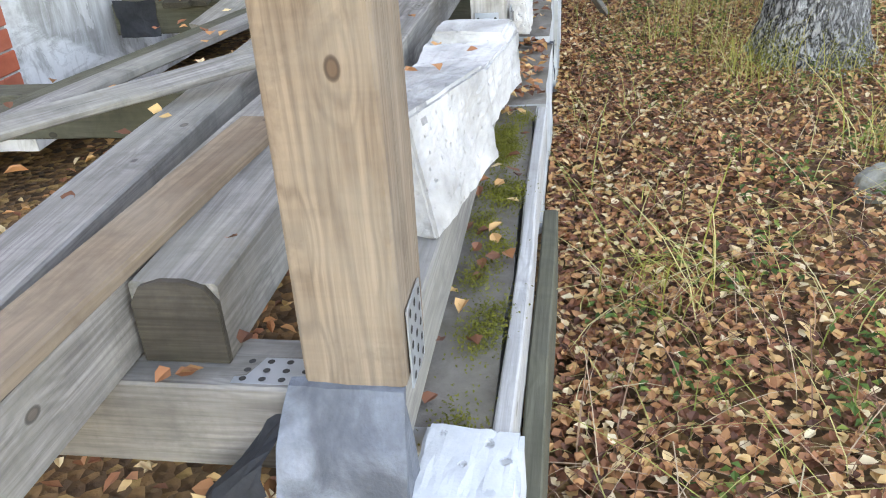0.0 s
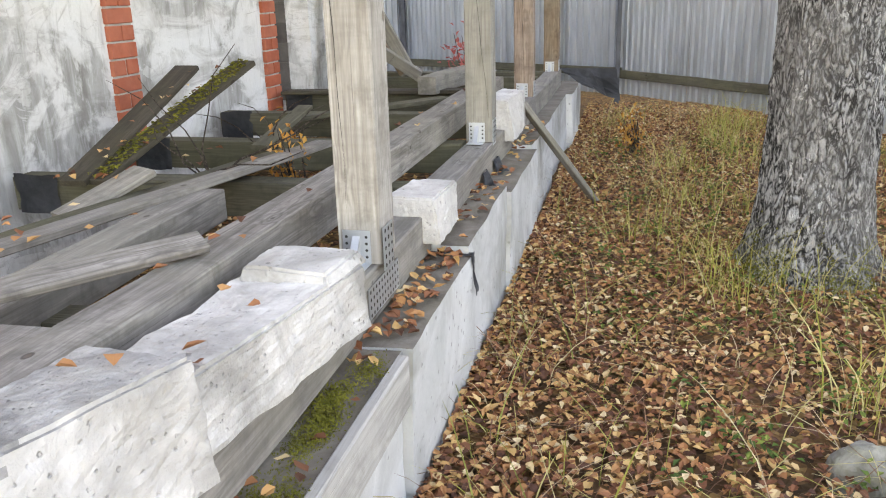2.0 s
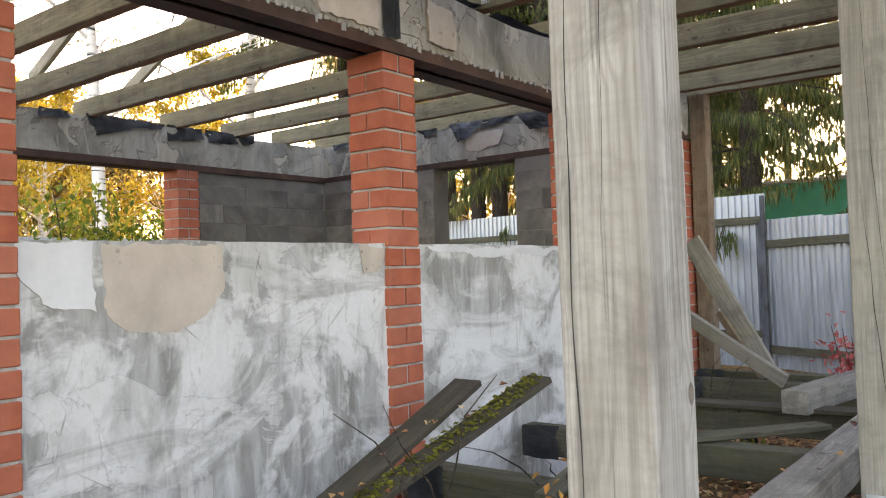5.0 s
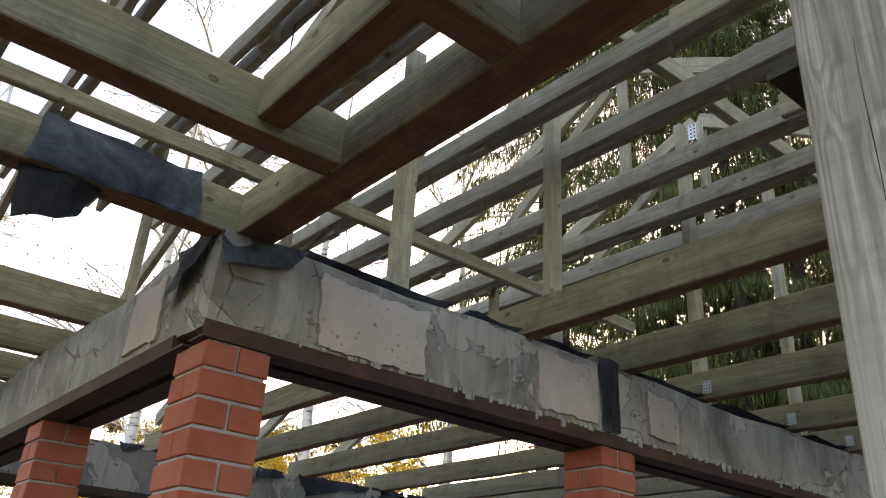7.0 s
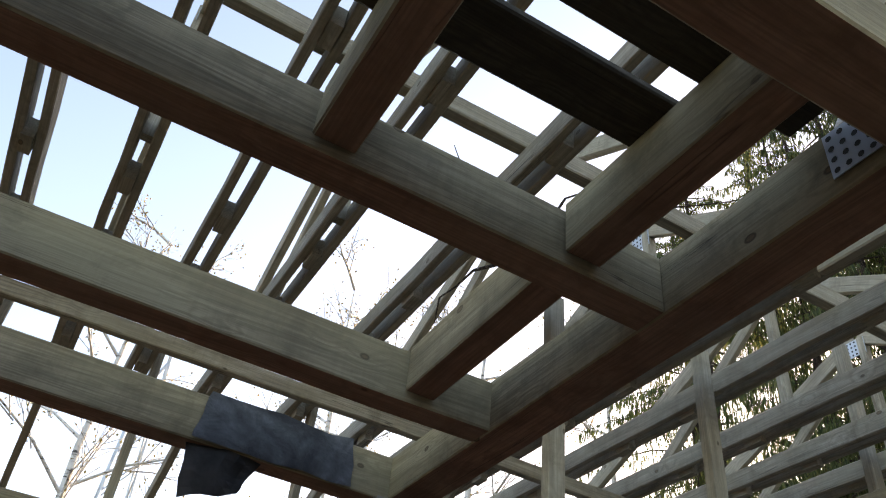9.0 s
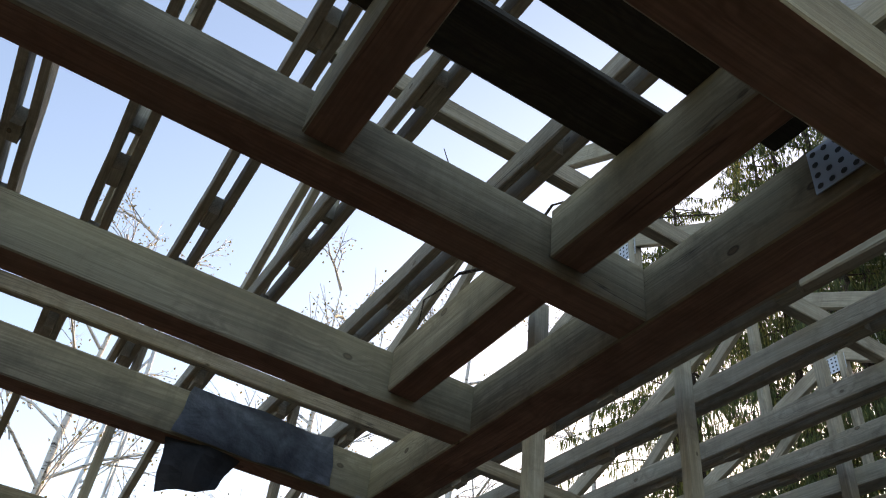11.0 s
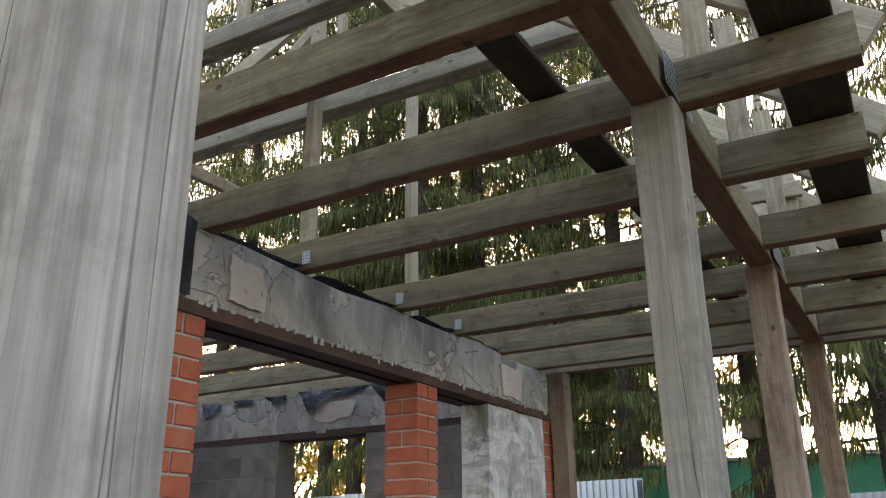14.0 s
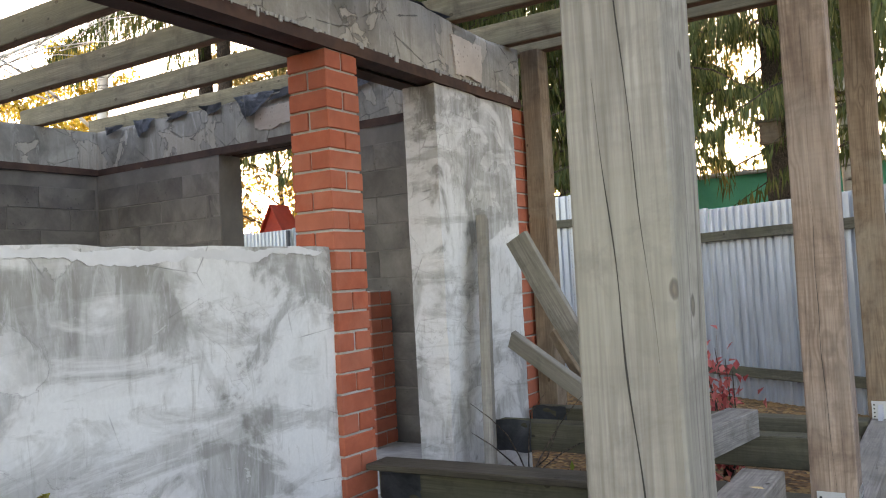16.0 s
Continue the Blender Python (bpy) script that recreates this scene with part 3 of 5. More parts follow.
def brick_pillar(x0, y0, z0, z1, label, group="brick pillars of the house"):
    """A pillar one brick square: two bricks a course, turned by a quarter from course to course."""
    p = holder("brick_pillar", (x0 + 0.125, y0 + 0.125, z0), label, "pillar", group)
    part("mortar_core", box(x0 + 0.01, x0 + 0.24, y0 + 0.01, y0 + 0.24, z0, z1), MORTAR, p, "grey mortar joints")
    courses = int((z1 - z0) / 0.1 + 0.01)
    LATER.append((p, x0, y0, z1, courses))
    return p


def lay_bricks():
    r = random.Random(3)
    for p, x0, y0, z1, courses in LATER:
        for c in range(courses):
            z = z1 - 0.1 * c - 0.05
            for k in (-1, 1):
                ob = new("brick", r.choice(BRICK_MESHES))
                j = r.uniform(-0.003, 0.003)
                if c % 2:
                    m = Matrix.Translation((x0 + 0.125 + k * 0.065 + j, y0 + 0.125, z)) @ Matrix.Rotation(radians(90), 4, "Z")
                else:
                    m = Matrix.Translation((x0 + 0.125, y0 + 0.125 + k * 0.065 + j, z))
                ob.matrix_basis = m @ Matrix.Rotation(radians(r.uniform(-0.7, 0.7)), 4, "Z") @ Matrix.Diagonal((1.0, 0.995, 1, 1))
                child(ob, p)


for y0 in (3.10, 5.165, 7.25):
    brick_pillar(-2.75, y0, 0.42, LINTEL, "red brick pillar with pale mortar joints under the lintel")
brick_pillar(-4.62, 3.10, 0.42, LINTEL, "red brick pillar with pale mortar joints under the front lintel")
brick_pillar(-6.9, 3.10, 0.42, LINTEL, "red brick corner pillar of the front wall")
brick_pillar(-7.12, 6.98, 0.42, LINTEL, "red brick pillar beside the west opening")
brick_pillar(-2.76, 9.25, 0.42, LINTEL, "red brick pillar at the end of the blockwork wall")
brick_pillar(-3.72, 8.78, 0.42, 1.56, "short stack of red brickwork inside the house")


def wall_piece(name, x0, x1, y0, y1, z0, z1, label, material=PLASTER, rough=0.006):
    bm = bmesh.new()
    slab(bm, x0, x1, y0, y1, z0, z1)
    n = max(2, int(max(x1 - x0, y1 - y0, z1 - z0) / 0.12))
    bmesh.ops.subdivide_edges(bm, edges=bm.edges[:], cuts=min(n, 14), use_grid_fill=True)
    for v in bm.verts:
        edge = 1.0 + 1.4 * (abs(v.co.z - z1) < 0.01)
        v.co += rough * edge * Vector((noise.noise(v.co * 3.1), noise.noise(v.co * 3.3 + Vector((4, 1, 0))), noise.noise(v.co * 6.7)))
    return tagged(part(name, bm, material), label, "wall", kind="structure")


def bare_patch(parent, x, outline, material=BLOCK, axis="x", side=1, thick=0.004):
    """A place where the render is gone and the block shows: ragged outline, on a wall face."""
    bm = bmesh.new()
    pts = []
    for (a, b), (c, d) in zip(outline, outline[1:] + outline[:1]):
        n = max(1, int(math.hypot(c - a, d - b) / 0.012))
        for i in range(n):
            f = i / n
            q = Vector((a + (c - a) * f, b + (d - b) * f, 0))
            pts.append((q.x + 0.02 * noise.noise(q * 7) + 0.012 * noise.noise(q * 23) + 0.006 * noise.noise(q * 61), q.y + 0.02 * noise.noise(q * 7 + Vector((3, 3, 3))) + 0.012 * noise.noise(q * 23 + Vector((3, 3, 3))) + 0.007 * noise.noise(q * 61 + Vector((3, 3, 3)))))
    def at(a, b, o):
        return (x + o * side, a, b) if axis == "x" else (a, x + o * side, b)
    lo, hi = [bm.verts.new(at(a, b, -0.02)) for a, b in pts], [bm.verts.new(at(a, b, thick)) for a, b in pts]
    bm.faces.new(hi)
    for i in range(len(pts)):
        j = (i + 1) % len(pts)
        bm.faces.new((lo[i], lo[j], hi[j], hi[i]))
    bmesh.ops.recalc_face_normals(bm, faces=bm.faces[:])
    return part("bare_block", bm, material, parent)


w1 = wall_piece("wall_east_1", -2.74, -2.53, 3.34, 5.175, 0.2, SILL, "low blockwork wall under flaking grey render")
w2 = wall_piece("wall_east_2", -2.74, -2.53, 5.405, 7.26, 0.2, SILL, "low blockwork wall under flaking grey render")
w3 = wall_piece("wall_east_3", -2.74, -2.51, 8.25, 9.25, 0.2, LINTEL, "tall blockwork wall pier under stained grey render")
wf = wall_piece("wall_south_1", -4.37, -2.75, 3.12, 3.33, 0.2, SILL, "low blockwork wall under flaking grey render")
wall_piece("wall_south_2", -6.65, -4.62, 3.12, 3.33, 0.2, SILL, "low blockwork wall under flaking grey render")
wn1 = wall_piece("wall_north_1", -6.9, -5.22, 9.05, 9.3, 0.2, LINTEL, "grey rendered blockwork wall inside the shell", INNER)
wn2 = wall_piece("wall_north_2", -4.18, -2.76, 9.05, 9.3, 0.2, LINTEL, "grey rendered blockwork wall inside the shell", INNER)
wall_piece("wall_north_3", -5.22, -4.18, 9.05, 9.3, 0.2, 1.2, "low blockwork wall under an opening")
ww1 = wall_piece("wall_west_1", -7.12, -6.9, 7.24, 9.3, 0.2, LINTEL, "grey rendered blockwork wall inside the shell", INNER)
wall_piece("wall_west_2", -7.12, -6.9, 3.3, 6.98, 0.2, 1.3, "low blockwork wall under an opening")
BLOCK_MESHES = []
for seed in range(5):
    bm = box(-0.297, 0.297, -0.008, 0.008, -0.097, 0.097, bevel=0.004)
    for v in bm.verts:
        v.co += 0.004 * Vector((noise.noise(v.co * 9 + Vector((seed, 0, 0))), noise.noise(v.co * 8 + Vector((0, seed, 0))), noise.noise(v.co * 9 + Vector((0, 0, seed)))))
    me = bpy.data.meshes.new("block")
    bm.to_mesh(me)
    bm.free()
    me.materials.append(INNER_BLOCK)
    BLOCK_MESHES.append(me)
BLOCK_FACES = []


def block_courses(wall, origin, along, length, z0, z1):
    """Courses of aerated blocks proud of a wall's face, laid at the end of the file."""
    BLOCK_FACES.append((wall, Vector(origin), Vector(along), length, z0, z1))


def lay_blocks():
    rr = random.Random(9)
    for wall, o, d, length, z0, z1 in BLOCK_FACES:
        turn = math.atan2(d.y, d.x)
        for c in range(int((z1 - z0) / 0.2)):
            at = -0.3 * (c % 2)
            while at < length - 0.02:
                a, b = max(0.0, at), min(length, at + 0.6)
                if b - a > 0.08:
                    ob = new("block", rr.choice(BLOCK_MESHES))
                    p = o + d * (a + b) / 2 + Vector((0, 0, z0 + 0.2 * c + 0.1))
                    ob.matrix_basis = Matrix.Translation(p) @ Matrix.Rotation(turn + radians(rr.uniform(-0.4, 0.4)), 4, "Z") @ Matrix.Diagonal(((b - a) / 0.6, 1, 1, 1))
                    child(ob, wall)
                at += 0.6


block_courses(wn1, (-6.89, 9.053, 0), (1, 0, 0), 1.66, 0.45, 2.79)
block_courses(wn2, (-4.17, 9.053, 0), (1, 0, 0), 1.41, 0.45, 2.79)
block_courses(ww1, (-6.903, 7.25, 0), (0, 1, 0), 1.78, 0.45, 2.79)
le = wall_piece("lintel_east", -2.76, -2.50, 3.09, 9.36, LINTEL + 0.05, TOP, "concrete block lintel course with flaking render", RENDER_MAT, 0.012)
ls = wall_piece("lintel_south", -7.12, -2.76, 3.09, 3.35, LINTEL + 0.05, TOP, "concrete block lintel course with flaking render", RENDER_MAT, 0.012)
ln = wall_piece("lintel_north", -6.9, -2.76, 9.05, 9.31, LINTEL + 0.02, TOP, "concrete block lintel course with flaking render", RENDER_MAT, 0.012)
lw = wall_piece("lintel_west", -7.12, -6.88, 3.35, 9.31, LINTEL + 0.02, TOP, "concrete block lintel course with flaking render", RENDER_MAT, 0.012)


def angle_steel(p0, p1, parent, w=0.26):
    """The brown steel angles on which the lintel blocks sit: two angles, back to back, seen from under."""
    a, b = Vector(p0), Vector(p1)
    d = (b - a).normalized()
    s = Vector((d.y, -d.x, 0))
    for k in (-1, 1):
        bm = bmesh.new()
        for lo, hi, za, zb in ((0.0, 0.115, 0.0, 0.008), (0.107, 0.115, 0.008, 0.062)):
            vs = []
            for q in (a, b):
                for o in (lo, hi):
                    for z in (za, zb):
                        vs.append(bm.verts.new(q + s * k * (o + w / 2 - 0.112) + Vector((0, 0, z))))
            for f in ((0, 1, 3, 2), (4, 6, 7, 5), (0, 4, 5, 1), (2, 3, 7, 6), (0, 2, 6, 4), (1, 5, 7, 3)):
                bm.faces.new([vs[i] for i in f])
        bmesh.ops.recalc_face_normals(bm, faces=bm.faces[:])
        part("steel_angle", bm, STEEL_BROWN, parent, "brown primed steel angle")


angle_steel((-2.63, 3.08, LINTEL), (-2.63, 9.36, LINTEL), le, 0.27)
angle_steel((-7.0, 3.22, LINTEL), (-2.77, 3.22, LINTEL), ls, 0.27)
angle_steel((-6.88, 9.18, LINTEL - 0.01), (-2.77, 9.18, LINTEL - 0.01), ln)
angle_steel((-7.0, 3.3, LINTEL - 0.01), (-7.0, 9.3, LINTEL - 0.01), lw)

bare_patch(w1, -2.528, [(3.34, 1.80), (3.62, 1.80), (3.62, 1.56), (3.44, 1.60), (3.36, 1.68)], BLOCK_WHITE)
bare_patch(w1, -2.528, [(3.655, 1.80), (4.19, 1.80), (4.17, 1.62), (4.10, 1.52), (3.95, 1.46), (3.74, 1.47), (3.66, 1.55)])
bare_patch(w1, -2.528, [(4.98, 1.80), (5.17, 1.80), (5.16, 1.74), (5.10, 1.66), (5.0, 1.66)])
bare_patch(w2, -2.528, [(5.5, 1.80), (7.2, 1.80), (7.1, 1.765), (6.8, 1.775), (6.7, 1.74), (6.5, 1.77), (6.2, 1.75), (6.1, 1.725), (5.9, 1.765), (5.6, 1.77)], BLOCK_WHITE)
bare_patch(le, -2.497, [(3.50, 3.15), (3.60, 3.15), (4.05, 3.14), (4.03, 2.87), (3.52, 2.87)], BLOCK, thick=0.012)
bare_patch(le, -2.497, [(4.70, 3.15), (5.12, 3.16), (5.13, 2.88), (4.72, 2.88)], BLOCK, thick=0.012)
bare_patch(le, -2.497, [(5.52, 3.13), (5.76, 3.12), (5.78, 2.9), (5.54, 2.9)], BLOCK, thick=0.012)
bare_patch(le, -2.497, [(8.45, 3.12), (8.8, 3.12), (8.8, 2.88), (8.47, 2.88)], BLOCK, thick=0.012)
bare_patch(ls, 3.087, [(-3.25, 3.14), (-2.95, 3.14), (-2.93, 2.88), (-3.3, 2.88)], BLOCK, "y", -1, 0.012)
bare_patch(ln, 9.047, [(-4.75, 3.1), (-4.3, 3.1), (-4.35, 2.95), (-4.6, 2.9), (-4.78, 2.95)], BLOCK, "y", -1, 0.01)

def crumbs(parent, x, y0, y1, z, seed):
    """A line of small mortar drips along the lower edge of the lintel blocks."""
    rr = random.Random(seed)
    bm = bmesh.new()
    y = y0
    while y < y1:
        w, h = rr.uniform(0.006, 0.035), rr.uniform(0.006, 0.032) * rr.choice((0.4, 0.4, 1.0))
        slab(bm, x - 0.01, x + rr.uniform(0.004, 0.009), y, y + w, z - h, z + rr.uniform(0.004, 0.014))
        y += w + rr.choice((0.004, 0.01, 0.03, 0.09)) * rr.uniform(0.5, 1.5)
    for v in bm.verts:
        v.co += 0.004 * Vector((0, noise.noise(v.co * 60), noise.noise(v.co * 55 + Vector((5, 1, 2)))))
    return part("mortar_drips", bm, MORTAR, parent, "pale mortar drips")


crumbs(le, -2.492, 3.45, 5.1, LINTEL + 0.064, 1)
crumbs(le, -2.492, 5.35, 7.4, LINTEL + 0.064, 2)
crumbs(le, -2.492, 7.5, 9.32, LINTEL + 0.064, 3)

# floor of the shell
sl = part("floor", box(-6.9, -2.75, 3.3, 9.05, 0.25, 0.45), MORTAR)
tagged(sl, "bare concrete floor slab inside the shell", "floor", kind="structure")


# ---- felt flaps on the wall heads ----
def felt_flap(name, corners, label, material=FELT, sag=0.02, parent=None):
    """A stiff, creased piece of roofing felt spanned over four corners."""
    n = 7
    c = [Vector(q) for q in corners]
    bm = bmesh.new()
    nor = (c[1] - c[0]).cross(c[3] - c[0]).normalized()
    rows = []
    for i in range(n):
        row = []
        for j in range(n):
            u, v = i / (n - 1), j / (n - 1)
            p = c[0].lerp(c[1], u).lerp(c[3].lerp(c[2], u), v)
            p += nor * sag * (noise.noise(p * 9) + 0.8 * math.sin(u * 7 + v * 3) * 0.5)
            p += 0.012 * Vector((noise.noise(p * 11), noise.noise(p * 12 + Vector((2, 0, 0))), noise.noise(p * 13)))
            row.append(bm.verts.new(p))
        rows.append(row)
    for i in range(n - 1):
        for j in range(n - 1):
            bm.faces.new((rows[i][j], rows[i + 1][j], rows[i + 1][j + 1], rows[i][j + 1]))
    bmesh.ops.solidify(bm, geom=bm.faces[:], thickness=0.006)
    ob = part(name, bm, material, parent)
    return ob if parent else tagged(ob, label, "roofing felt")


felt_flap("felt_flap", [(-2.48, 5.13, 3.23), (-2.48, 5.30, 3.22), (-2.47, 5.28, 2.86), (-2.47, 5.17, 2.85)], "black roofing felt strip hanging down over the lintel")
felt_flap("felt_flap", [(-2.5, 3.08, 3.2), (-2.5, 3.44, 3.215), (-2.47, 3.36, 3.12), (-2.46, 3.10, 3.06)], "grey roofing felt folded over the wall corner", FELT_PALE)
felt_flap("felt_flap", [(-2.85, 3.07, 3.21), (-2.55, 3.06, 3.22), (-2.62, 3.04, 3.06), (-2.88, 3.05, 2.98)], "grey roofing felt folded over the wall corner", FELT_PALE, 0.03)
for y0, y1 in ((3.42, 4.2), (4.26, 4.60), (4.74, 5.12), (5.45, 6.05), (6.2, 7.0), (7.2, 7.75), (7.95, 8.45)):
    felt_flap("felt_strip", [(-2.78, y0, 3.225), (-2.78, y1, 3.22), (-2.485, y1, 3.225), (-2.485, y0, 3.22)], "dark roofing felt strip lying on the wall head", FELT if y0 > 5 else FELT_PALE, 0.012)
rf = random.Random(31)
for k in range(9):
    a, w, d = -6.7 + 0.43 * k, rf.uniform(0.22, 0.5), rf.uniform(0.04, 0.17)
    felt_flap("felt_strip", [(a, 9.03, 3.225), (a + w, 9.03, 3.22), (a + w * rf.uniform(0.6, 1.1), 9.02 - d * 0.3, 3.2 - d * rf.uniform(0.4, 1.1)), (a + w * rf.uniform(-0.1, 0.3), 9.03, 3.2 - d)], "black roofing felt hanging from the wall head", FELT_PALE if k % 3 == 1 else FELT, 0.035)
    felt_flap("felt_strip", [(-6.87, 4.3 + a + 6.7, 3.225), (-6.87, 4.3 + a + 6.7 + w, 3.22), (-6.85 + d * 0.2, 4.3 + a + 6.7 + w * rf.uniform(0.6, 1.1), 3.2 - d * rf.uniform(0.4, 1.1)), (-6.86, 4.3 + a + 6.7 + w * rf.uniform(-0.1, 0.3), 3.2 - d)], "black roofing felt hanging from the wall head", FELT, 0.035)

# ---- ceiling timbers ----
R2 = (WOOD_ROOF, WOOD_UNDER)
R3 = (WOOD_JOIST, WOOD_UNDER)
JOISTS = (4.65, 5.38, 6.10, 7.02, 7.78, 8.50, 9.2)
for i, y in enumerate(JOISTS):
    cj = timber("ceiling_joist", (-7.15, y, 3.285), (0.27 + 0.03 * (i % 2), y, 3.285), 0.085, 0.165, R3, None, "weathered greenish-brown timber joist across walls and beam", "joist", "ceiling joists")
    if i in (2, 3, 4):
        plate("joist_plate", (-2.49, y - 0.046, 3.235), (1, 0, 0), (0, 0, 1), 0.055, 0.07, cj, 4, 3)
timber("ceiling_joist", (-0.40, 3.95, 3.285), (0.27, 3.95, 3.285), 0.085, 0.165, R3, None, "short weathered timber joist end beyond the post beam", "joist", "ceiling joists")
for x0 in (-3.35, -4.1, -4.9, -5.7):
    timber("ceiling_joist", (x0, 9.3, 3.285), (x0 - 0.0, 9.9, 3.285), 0.085, 0.165, R2, None, "weathered timber joist end over the north wall", "joist", "ceiling joists")
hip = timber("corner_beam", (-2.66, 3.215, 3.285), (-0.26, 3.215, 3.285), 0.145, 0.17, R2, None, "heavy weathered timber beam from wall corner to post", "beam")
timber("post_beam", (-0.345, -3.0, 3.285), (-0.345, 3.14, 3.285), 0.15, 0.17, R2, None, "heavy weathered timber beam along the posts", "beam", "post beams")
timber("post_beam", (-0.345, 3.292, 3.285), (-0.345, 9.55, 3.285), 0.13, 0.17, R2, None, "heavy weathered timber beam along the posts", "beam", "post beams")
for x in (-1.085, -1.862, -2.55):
    j = timber("terrace_joist", (x, -3.0, 3.285), (x - 0.01, 3.14, 3.285), 0.105, 0.17, R2, None, "weathered timber joist with reddish underside", "joist", "terrace ceiling joists")
felt_flap("felt_wrap", [(-2.49, 2.42, 3.38), (-2.49, 2.97, 3.38), (-2.49, 2.99, 3.2), (-2.49, 2.40, 3.2)], "grey felt wrapped round a joist", FELT_PALE, 0.004)
felt_flap("felt_rag", [(-2.52, 2.40, 3.2), (-2.52, 2.66, 3.2), (-2.53, 2.60, 3.07), (-2.55, 2.42, 3.02)], "black felt rag hanging under a joist", FELT, 0.04)
for y, x0, x1 in ((2.89, -1.03, -0.42), (2.26, -1.03, -0.42), (2.89, -1.81, -1.14), (1.2, -1.03, -0.42), (0.9, -1.81, -1.14)):
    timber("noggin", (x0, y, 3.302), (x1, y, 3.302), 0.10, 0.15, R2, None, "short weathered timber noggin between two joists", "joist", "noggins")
plate("nail_plate", (-0.545, 3.139, 3.235), (1, 0, 0), (0, 0, 1), 0.11, 0.12, hip, 4, 4)
for x in (-4.0, -4.75, -5.5, -6.3):
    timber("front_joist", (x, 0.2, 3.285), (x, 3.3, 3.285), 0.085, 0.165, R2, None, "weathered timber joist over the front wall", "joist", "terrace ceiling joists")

# sheathing boards laid on the joists
for x, y0, y1, w in ((-0.75, 3.9, 9.3, 0.15), (0.13, 3.35, 9.3, 0.23), (-0.53, -1.0, 3.1, 0.13), (-0.735, -1.0, 2.95, 0.15)):
    timber("roof_board", (x, y0, 3.392), (x, y1, 3.392), w, 0.025, WOOD_BLACK, None, "dark damp board lying along the joists", "board", "loose roof boards")


# ---- roof trusses ----
def truss(y, k):
    t = holder("roof_truss", (-3.0, y, 3.37), "thin weathered timber truss of doubled boards and struts", "truss", "roof trusses")
    full = k % 2 == 1
    for s in (-0.045, 0.045):
        timber("tie_board", (-5.3, y + s, 4.46), (-0.9, y + s, 4.40), 0.04, 0.115, WOOD_TRUSS, t)
    for x in (-4.4, -3.45, -2.9, -1.7):
        part("packing_block", box(x, x + 0.12, y - 0.025, y + 0.025, 4.34, 4.44), WOOD_TRUSS, t)
    if full:
        timber("rafter", (-2.62, y, 5.32), (-6.9, y, 3.46), 0.045, 0.11, WOOD_TRUSS, t)
        timber("rafter", (-2.58, y, 5.32), (-1.0, y, 4.42), 0.045, 0.10, WOOD_TRUSS, t)
        timber("king_post", (-2.57, y, 4.4), (-2.57, y, 5.3), 0.07, 0.045, WOOD_TRUSS, t)
        timber("strut", (-3.7, y + 0.03, 4.45), (-2.7, y + 0.03, 5.2), 0.04, 0.08, WOOD_TRUSS, t)
        plate("node_plate", (-2.68, y - 0.024, 5.18), (1, 0, 0), (0, 0, 1), 0.14, 0.12, t, 4, 5)
    else:
        timber("stud", (-4.3, y + 0.08, 3.4), (-4.3, y + 0.08, 4.5), 0.045, 0.08, WOOD_TRUSS, t)
    return t


for k, y in enumerate((-0.4, 0.07, 0.54, 1.0, 1.45, 1.87, 2.3, 2.74, 3.27, 3.74, 4.16, 4.60, 5.05, 5.55, 6.01, 6.43)):
    truss(y, k)
for x, z in ((-3.3, 3.95),):
    timber("tie_rail", (x, -0.6, z), (x, 6.5, z), 0.05, 0.08, WOOD_TRUSS, None, "thin weathered rail tying the truss studs", "rail", "tie rails")
for y, z in ((3.96, 4.55), (4.95, 4.75), (6.25, 5.2), (7.36, 5.3)):
    timber("roof_stud", (-2.62, y, 3.2), (-2.62, y, z), 0.09, 0.06, WOOD_TRUSS, None, "weathered upright stud standing on the wall head beside a joist", "stud", "roof studs")
timber("purlin", (-1.81, -0.6, 4.525), (-1.81, 6.5, 4.525), 0.06, 0.10, WOOD_TRUSS, None, "weathered purlin lying along the truss ties", "rail", "tie rails")
for k, y in enumerate((3.28, 3.95, 4.65, 5.38, 6.1, 7.02, 7.78, 8.5)):
    tall = 4.05 - 0.03 * (k % 3)
    timber("eaves_stud", (-0.2, y + 0.07, 3.36), (-0.2, y + 0.07, tall), 0.05, 0.09, WOOD_TRUSS, None, "weathered upright stud fixed beside a joist", "stud", "eaves studs")
    timber("eaves_stud", (0.03, y + 0.065, 3.36), (0.03, y + 0.065, 3.72), 0.045, 0.075, WOOD_TRUSS, None, "short weathered upright stud fixed beside a joist", "stud", "eaves studs")
    er = timber("eaves_rafter", (0.35, y + 0.12, 3.36), (-1.0, y + 0.12, 4.42), 0.05, 0.13, WOOD_PALE if k < 3 else WOOD_TRUSS, None, "weathered sloping rafter over the terrace edge", "rafter", "eaves rafters")
    if k < 3:
        plate("rafter_plate", (-0.02, y + 0.093, 3.60), (0.79, 0, -0.62), (0.62, 0, 0.79), 0.07, 0.06, er, 3, 3)
    timber("eaves_tie", (-0.12, y + 0.015, 3.80), (-1.15, y + 0.015, 3.83), 0.04, 0.10, WOOD_TRUSS, None, "weathered horizontal tie board between stud and truss", "board", "eaves ties")

# ---- posts ----
POSTS = ((1.05, -0.322, WOOD_WARM, 0.735, 0.158), (3.192, -0.324, WOOD_POST, 0.72, 0.150), (5.345, -0.345, WOOD_GREY, 0.72, 0.148), (7.36, -0.365, WOOD_BROWN, 0.71, 0.15), (9.42, -0.36, WOOD_WARM, 0.70, 0.15))
